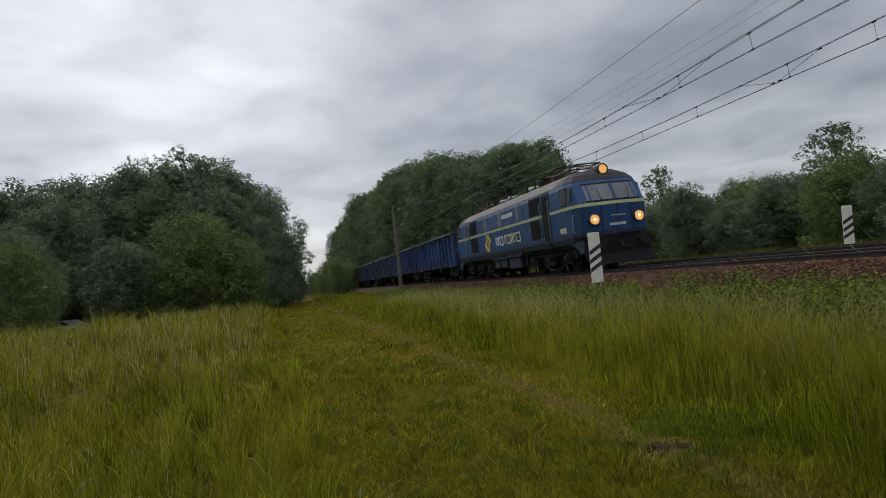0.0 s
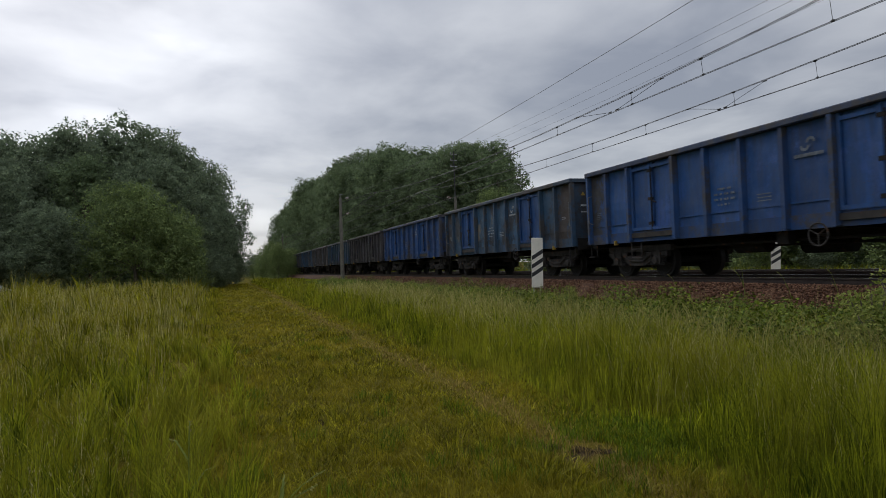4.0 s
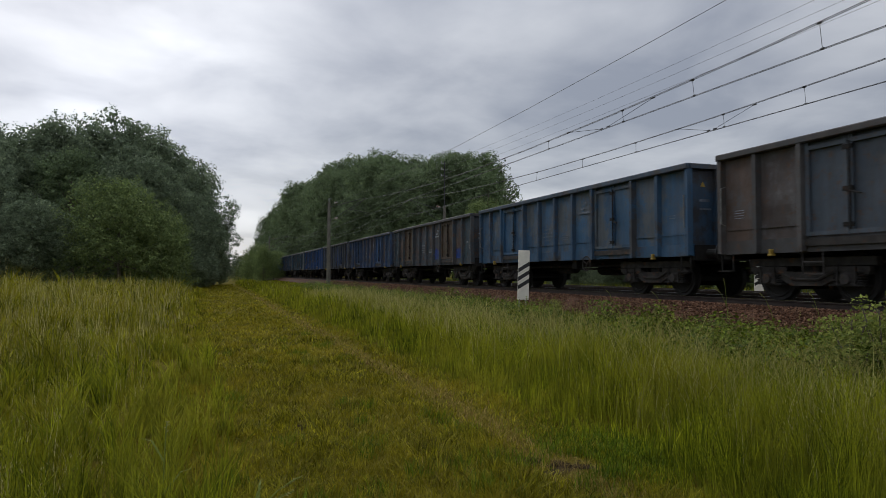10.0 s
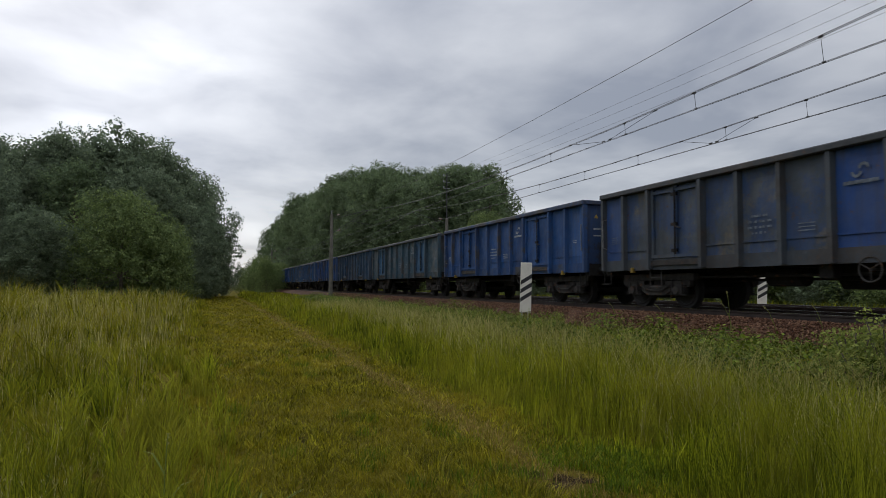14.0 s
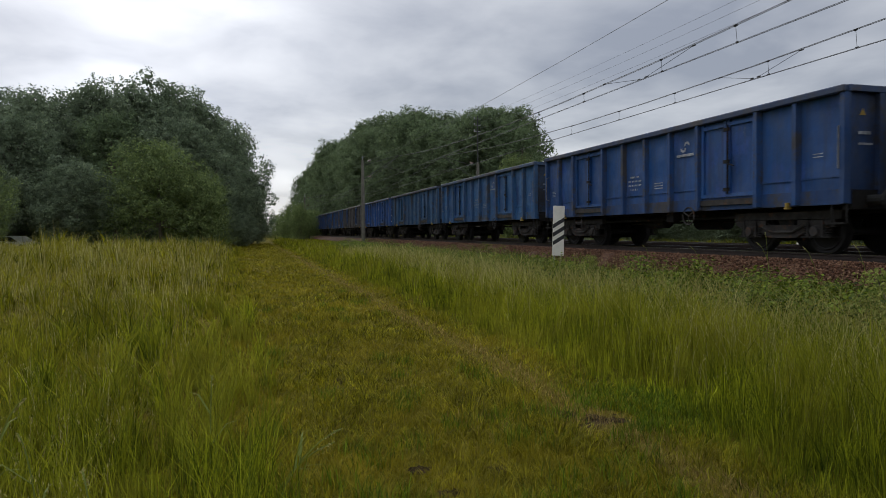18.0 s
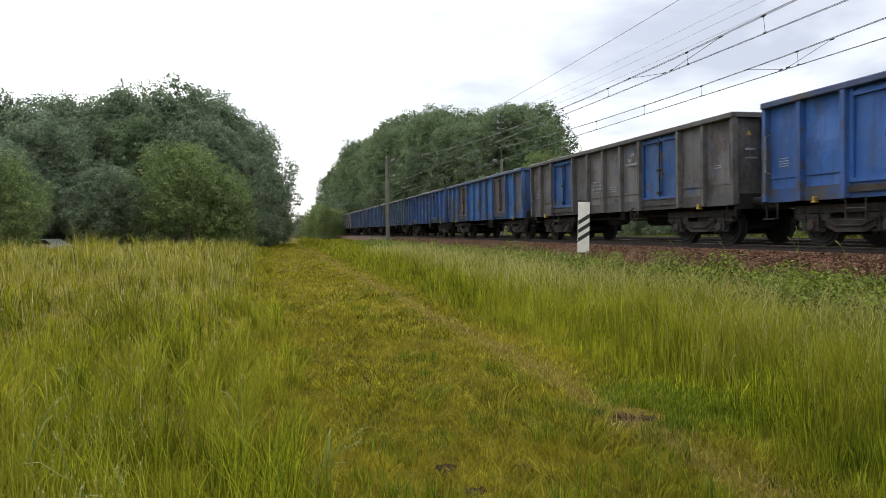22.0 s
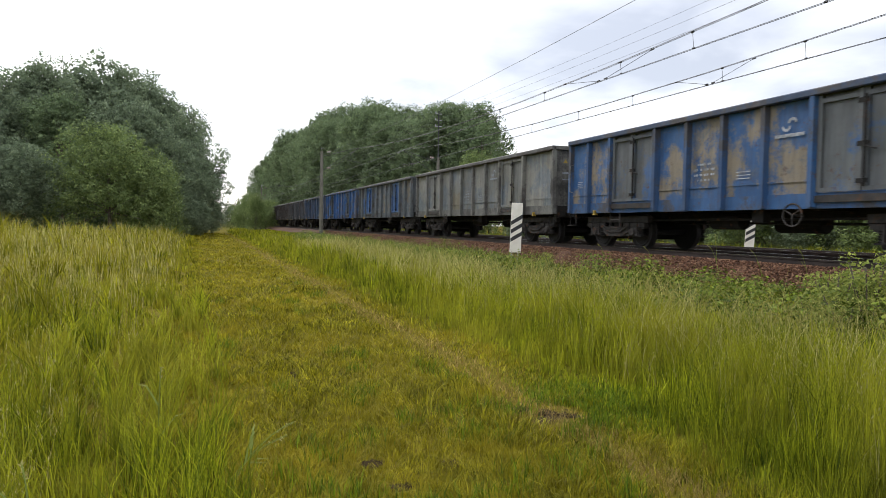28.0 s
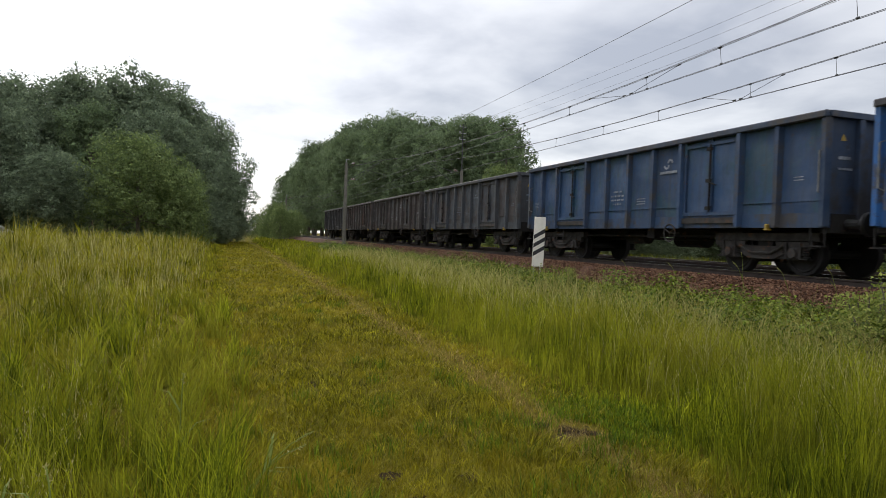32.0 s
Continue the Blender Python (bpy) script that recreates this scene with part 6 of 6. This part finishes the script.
def build_loco():
    c = tagged(hold("locomotive"), "blue electric locomotive with cream stripe and lit headlamps", "locomotive")
    loft("skirt", [1.10, 1.32, 1.46], M_LSKIRT, c, "grey lower edge of the body")
    lower = loft("lower_body", [1.46, 1.6, 2.0, 2.42], M_LBLUE, c, "blue lower flanks")
    loft("stripe", [2.42, 2.54], M_LSTRIPE, c, "cream waist stripe", off=0.006)
    upper = loft("upper_body", [2.54, 2.8, 3.0, 3.28, 3.46], M_LBLUE, c, "blue upper flanks")
    loft("roof", [3.46, 3.58, 3.70, 3.80, 3.88, 3.96], M_LROOF, c, "dusty beige-brown roof", True, 0.012)
    bm = bmesh.new()
    box(bm, -1.3, 1.3, -8.8, 8.8, 0.98, 1.14)
    part("underframe", bm, M_DARK, c, "dark underframe")
    for e in (-1, 1):
        bm = bmesh.new()
        on_front(bm, -1.28, 1.28, 1.34, 2.40, 0.004, 0.01, -e)
        part("front_panel", bm, M_LNAVY, c, "dark blue front")
        for s in (-1, 1):
            bm = bmesh.new()
            on_front(bm, *sorted((s * 0.07, s * 1.06)), 2.62, 3.26, 0.014, 0.03, -e)
            wdw = part("windscreen", bm, M_CABGLASS, c, "slanting windscreen pane")
            bm = bmesh.new()
            for q in ((0.03, 1.10, 2.57, 2.62), (0.03, 1.10, 3.26, 3.31)):
                on_front(bm, *sorted((s * q[0], s * q[1])), q[2], q[3], 0.02, 0.03, -e)
            part("window_frame", bm, M_GRILLE, wdw, "black rubber frame")
            bm = bmesh.new()
            y0 = e * (9.05 - 0.1)
            pipe(bm, [(s * 0.55, e * 9.30, 2.58), (s * 0.62, e * 9.08, 3.05)], 0.012)
            part("wiper", bm, M_GRILLE, c, "windscreen wiper")
            # headlamp
            bm = bmesh.new()
            tube(bm, (s * 0.92, e * 8.7, 1.90), (s * 0.92, e * 9.24, 1.90), 0.225, 0.225, 18)
            ring(bm, (s * 0.92, e * 9.24, 1.90), (0, 1, 0), 0.215, 0.03, 20, 6)
            lamp = part("headlight", bm, M_LNAVY, c, "round headlamp with a dark blue rim")
            bm = bmesh.new()
            tube(bm, (s * 0.92, e * 9.24, 1.90), (s * 0.92, e * 9.255, 1.90), 0.19, 0.165, 18)
            part("lens", bm, M_LAMP if e < 0 else M_GLASS, lamp, "glowing amber lens" if e < 0 else "dark lens")
            bm = bmesh.new()
            tube(bm, (s * 0.92, e * 9.255, 1.90), (s * 0.92, e * 9.262, 1.90), 0.06, 0.035, 12)
            part("bulb", bm, M_BULB if e < 0 else M_GLASS, lamp, "bright bulb" if e < 0 else "dark bulb")
            bm = bmesh.new()
            tube(bm, (s * 0.875, e * 8.7, 1.05), (s * 0.875, e * 9.1, 1.05), 0.12, 0.11, 14)
            tube(bm, (s * 0.875, e * 9.1, 1.05), (s * 0.875, e * 9.56, 1.05), 0.085, 0.085, 12)
            tube(bm, (s * 0.875, e * 9.55, 1.05), (s * 0.875, e * 9.6, 1.05), 0.25, 0.24, 20)
            part("buffer", bm, M_DARK, c, "black buffer")
            bm = bmesh.new()
            pipe(bm, [(s * 1.44, e * 8.62, 1.45), (s * 1.54, e * 8.64, 1.55), (s * 1.54, e * 8.64, 2.1), (s * 1.44, e * 8.62, 2.2)], 0.016)
            part("grab_rail", bm, M_STEEL, c, "steel grab rail")
        bm = bmesh.new()
        tube(bm, (0, e * 7.8, 3.86), (0, e * 8.6, 3.86), 0.20, 0.21, 20)
        ring(bm, (0, e * 8.6, 3.86), (0, 1, 0), 0.20, 0.03, 20, 6)
        lamp = part("headlight", bm, M_LROOF, c, "roof headlamp housing")
        bm = bmesh.new()
        tube(bm, (0, e * 8.6, 3.86), (0, e * 8.615, 3.86), 0.175, 0.16, 20)
        part("lens", bm, M_LAMP if e < 0 else M_GLASS, lamp, "glowing amber lens" if e < 0 else "dark lens")
        bm = bmesh.new()
        x = -0.34
        while x < 0.34:
            on_front(bm, x, x + 0.055, 1.62, 1.72, 0.016, 0.01, -e)
            x += 0.085
        part("number_bars", bm, M_LWHITE, c, "pale number as plain bars")
        bm = bmesh.new()
        x = -0.25
        while x < 0.3:
            on_front(bm, x, x + 0.03, 1.98, 2.02, 0.016, 0.01, -e)
            x += 0.06
        part("number_bars", bm, M_LWHITE, c, "small pale bars")
        bm = bmesh.new()
        prism(bm, [(e * 8.6, 1.15), (e * 9.1, 1.15), (e * 9.15, 0.62), (e * 9.4, 0.22), (e * 9.3, 0.20), (e * 8.8, 0.6)], -1.3, 1.3)
        part("snow_plough", bm, M_GRILLE, c, "black buffer beam and plough")
        bm = bmesh.new()
        pipe(bm, [(0, e * 8.9, 1.02), (0, e * 9.3, 0.98), (0, e * 9.5, 0.75)], 0.05)
        for x in (-0.45, -0.3, 0.3, 0.45):
            pipe(bm, [(x, e * 8.95, 0.95), (x, e * 9.2, 0.7), (x * 0.8, e * 9.1, 0.45)], 0.025)
        part("coupling", bm, M_DARK, c, "coupling hook and hoses")
        for s in (-1, 1):
            bm = bmesh.new()
            side_plate(bm, s, *sorted((e * 7.62, e * 8.15)), 2.66, 3.26, 0.012, 0.06)
            wdw = part("cab_window", bm, M_CABGLASS, c, "cab side window")
            bm = bmesh.new()
            side_plate(bm, s, *sorted((e * 7.58, e * 8.19)), 2.62, 3.30, 0.006, 0.06)
            part("window_frame", bm, M_GRILLE, wdw, "dark window frame")
            bm = bmesh.new()
            side_plate(bm, s, *sorted((e * 8.27, e * 8.50)), 2.64, 3.26, 0.012, 0.05)
            part("quarter_window", bm, M_CABGLASS, c, "narrow quarter window")
            d0, d1 = sorted((e * 5.70, e * 6.42))
            bm = bmesh.new()
            side_plate(bm, s, d0 - 0.06, d1 + 0.06, 1.36, 3.42, 0.008)
            part("door_recess", bm, M_LSKIRT, c, "dark door surround")
            bm = bmesh.new()
            side_plate(bm, s, d0, d1, 1.42, 3.36, 0.02)
            # leading doorway: a black plate stands in for the shade inside
            door = part("door", bm, M_GRILLE if e < 0 else M_LBLUE, c, "black plate for the shaded inside of the open doorway" if e < 0 else "blue cab door")
            bm = bmesh.new()
            side_plate(bm, s, d0 + 0.15, d1 - 0.15, 2.6, 3.24, 0.026, 0.08)
            part("door_window", bm, M_GLASS if e < 0 else M_CABGLASS, door, "door window")
            for yq in (d0 - 0.1, d1 + 0.1):
                bm = bmesh.new()
                xo = s * 1.58
                pipe(bm, [(s * 1.48, yq, 1.45), (xo, yq, 1.5), (xo, yq, 3.0), (s * 1.46, yq, 3.05)], 0.016)
                part("handrail", bm, M_STEEL, c, "steel door handrail")
            bm = bmesh.new()
            for z in (0.45, 0.78, 1.08):
                box(bm, *sorted((s * 1.25, s * 1.46)), d0 + 0.05, d1 - 0.05, z, z + 0.03)
            for yq in (d0 + 0.05, d1 - 0.05):
                pipe(bm, [(s * 1.4, yq, 0.45), (s * 1.4, yq, 1.2)], 0.015)
            part("cab_steps", bm, M_DARK, c, "black cab steps")
            for z0, z1 in ((2.60, 3.36), (1.56, 2.38)):
                bm = bmesh.new()
                v0, v1 = sorted((e * 4.2, e * 5.5))
                side_plate(bm, s, v0, v1, z0, z1, 0.012)
                g = part("air_grille", bm, M_GRILLE, c, "black air intake grille")
                bm = bmesh.new()
                k = 0
                while z0 + 0.05 + 0.075 * k < z1 - 0.03:
                    z = z0 + 0.05 + 0.075 * k
                    x = level(z)[0]
                    box(bm, *sorted((s * (x + 0.008), s * (x + 0.026))), v0 + 0.03, v1 - 0.03, z, z + 0.03)
                    k += 1
                part("louvre", bm, M_GRILLE, g, "black louvres")
    bm = bmesh.new()
    side_plate(bm, -1, -7.9, -7.3, 1.56, 1.78, 0.012)
    part("plate", bm, M_CREAM, c, "cream data plate")
    bm = bmesh.new()
    side_plate(bm, -1, 5.68, 6.48, 2.40, 2.52, 0.030)
    part("door_stripe", bm, M_LSTRIPE, c, "cream stripe across the cab door")
    # step recesses: shade drawn as black plates, no hollow cut
    for y in (-6.1, 6.3):
        bm = bmesh.new()
        side_plate(bm, -1, y - 0.17, y + 0.17, 1.14, 1.30, 0.014)
        part("step_recess", bm, M_GRILLE, c, "small black plate for the shade of a step recess")
    for s in (-1, 1):
        for y, z0, z1, wd in ((-2.6, 2.64, 3.26, 0.32), (0.0, 2.62, 2.92, 0.62), (0.0, 2.96, 3.26, 0.62), (2.5, 2.64, 3.26, 0.30)):
            bm = bmesh.new()
            side_plate(bm, s, y - wd / 2, y + wd / 2, z0, z1, 0.014, 0.05)
            part("engine_room_window", bm, M_SKYPANE, c, "engine room window with the pale sky painted in")
    # flank markings as plain shapes
    bm = bmesh.new()
    y = -2.0
    while y < -0.5:
        side_plate(bm, -1, y, y + 0.11, 2.92, 3.12, 0.016)
        y += 0.165
    part("number_bars", bm, M_LWHITE, c, "pale number as plain bars")
    widths = [0.34, 0.34, 0.34, 0.0, 0.40, 0.42, 0.30, 0.42, 0.44]
    y = -2.75
    for k, wd in enumerate(widths[::-1]):
        if wd:
            bm = bmesh.new()
            tall = 0.46 if k > 4 else 0.48
            for q in ((y, y + 0.09, 1.64, 1.64 + tall), (y + 0.09, y + wd, 1.64 + tall - 0.09, 1.64 + tall)) + (((y + wd - 0.09, y + wd, 1.70, 1.64 + tall - 0.09),) if k % 3 else ((y + 0.09, y + wd, 1.64, 1.73),)):
                side_plate(bm, -1, *q, 0.014)
            part("brand_mark", bm, M_LWHITE if k > 4 else M_LCREAM, c, "white brand mark as plain blocks")
        y += wd + 0.08 if wd else 0.12
    bm = bmesh.new()
    hook = [(-0.14, 0.50), (0.20, 0.50), (0.46, 0.14), (0.10, -0.30), (0.00, -0.30), (0.00, -0.08), (0.17, 0.12), (0.06, 0.27), (-0.14, 0.27)]
    for sg in (-1, 1):
        q = [bm.verts.new((-(level(1.92 + sg * v * 0.9)[0] + 0.014), 2.3 - sg * u * 1.3, 1.92 + sg * v * 0.9)) for u, v in hook]
        for f in ((0, 1, 7, 8), (1, 2, 6, 7), (2, 3, 5, 6), (3, 4, 5)):
            bm.faces.new([q[i] for i in f])
    part("emblem", bm, M_LGOLD, c, "golden two-part emblem as plain shapes")
    # aprons that hang below the body, cut in arches over the bogies
    for s in (-1, 1):
        for e in (-1, 1):
            bm = bmesh.new()
            out = [(e * 8.95, 1.16), (e * 8.98, 0.70), (e * 8.62, 0.68), (e * 8.42, 0.90), (e * 8.05, 1.04), (e * 7.6, 1.10), (e * 7.6, 1.16)]
            prism(bm, out if e * s > 0 else out[::-1], s * 1.30, s * 1.38)
            part("apron", bm, M_LSKIRT, c, "grey apron curving down at the end")
        bm = bmesh.new()
        out = [(-2.5, 1.16), (-2.4, 1.02), (-1.9, 0.96), (1.9, 0.96), (2.4, 1.02), (2.5, 1.16)]
        prism(bm, out, s * 1.30, s * 1.38)
        part("apron", bm, M_LSKIRT, c, "grey apron between the bogies")
    # under the middle of the body
    for y0, y1, z0, m in ((-1.9, -0.3, 0.42, M_LSKIRT), (0.1, 1.0, 0.5, M_DUST), (1.2, 2.0, 0.5, M_LSKIRT)):
        bm = bmesh.new()
        box(bm, -1.32, 1.32, y0, y1, z0, 1.06)
        bevelled(bm, 0.03)
        part("battery_box", bm, m, c, "grey box under the frame")
    for y in (-5.15, 5.15):
        loco_bogie(c, y)
    # roof gear
    pantograph(c, -5.9, 0.34, "lowered front pantograph")
    pantograph(c, 5.9, 5.36 - 4.12, "raised rear pantograph")
    for y, wd in ((-1.9, 0.7), (1.2, 0.5), (2.6, 0.4)):
        bm = bmesh.new()
        box(bm, -0.4, 0.4, y - wd / 2, y + wd / 2, 3.92, 4.22)
        bevelled(bm, 0.05)
        part("roof_box", bm, M_STEEL, c, "grey roof equipment box")
    bm = bmesh.new()
    for x in (-0.7, 0.75):
        pts = [(x, -4.0, 4.2), (x * 0.9, -3.2, 4.35), (x, -2.4, 4.2), (x, 0, 4.22), (x, 2.4, 4.2), (x * 0.9, 4.0, 4.3)]
        pipe(bm, pts, 0.022)
        for p in pts:
            tube(bm, (p[0], p[1], 3.85), (p[0], p[1], p[2]), 0.04, 0.03, 8)
    for k in range(9):
        pipe(bm, [(0.5 - 0.1 * k, -5.0 + 0.08 * k, 4.0), (0.4 - 0.1 * k, -4.4, 4.42 + 0.03 * (k % 3)), (0.3 - 0.08 * k, -3.7 + 0.1 * k, 4.05)], 0.02)
    for k in range(5):
        pipe(bm, [(0.3 - 0.15 * k, -3.6 + 0.1 * k, 4.0), (0.2 - 0.12 * k, -3.3, 4.45), (-0.1, -2.9 + 0.15 * k, 4.1)], 0.018)
    part("roof_conductor", bm, M_DARK, c, "dark roof cables and insulators")
    bm = bmesh.new()
    for s in (-1, 1):
        pipe(bm, [(s * 1.05, -6.5, 3.86), (s * 1.05, 6.5, 3.86)], 0.018)
    part("roof_walk_rail", bm, M_DARK, c, "dark roof rail")
    return c


loco = build_loco()
LOCO_Y = wagon_y(0) - 16.38
loco.matrix_basis = Matrix.Translation((TRACK_X, LOCO_Y, RAIL_Z))


def motions():
    """The train rolls past at its own pace, its wheels turning while it is near."""
    ts, ds = zip(*DRIFT)

    def at(t):
        return float(np.interp(t, ts, ds)) - SPEED * t

    keys = ts
    for home, thing in [(LOCO_Y, loco)] + [(wagon_y(k), w) for k, w in enumerate(wagons)]:
        walk(thing, [(t, Matrix.Translation((TRACK_X, home + at(t), RAIL_Z))) for t in keys])
        near = [f / FPS for f in range(0, 32 * FPS + 1) if -4 < home + at(f / FPS) < 48]
        if not near:
            continue
        near = sorted({0.0, *near, 32.0})
        for o in thing.children_recursive:
            if o.name.split(".")[0] != "wheel_set":
                continue
            p, turn, rows, last = o.location.copy(), 0.0, [], None
            for t in near:
                if last is not None and t - last < 0.05:
                    turn += (at(last) - at(t)) / p.z
                rows.append((t, Matrix.Translation(p) @ Matrix.Rotation(turn, 4, "X")))
                last = t
            walk(o, rows)


motions()
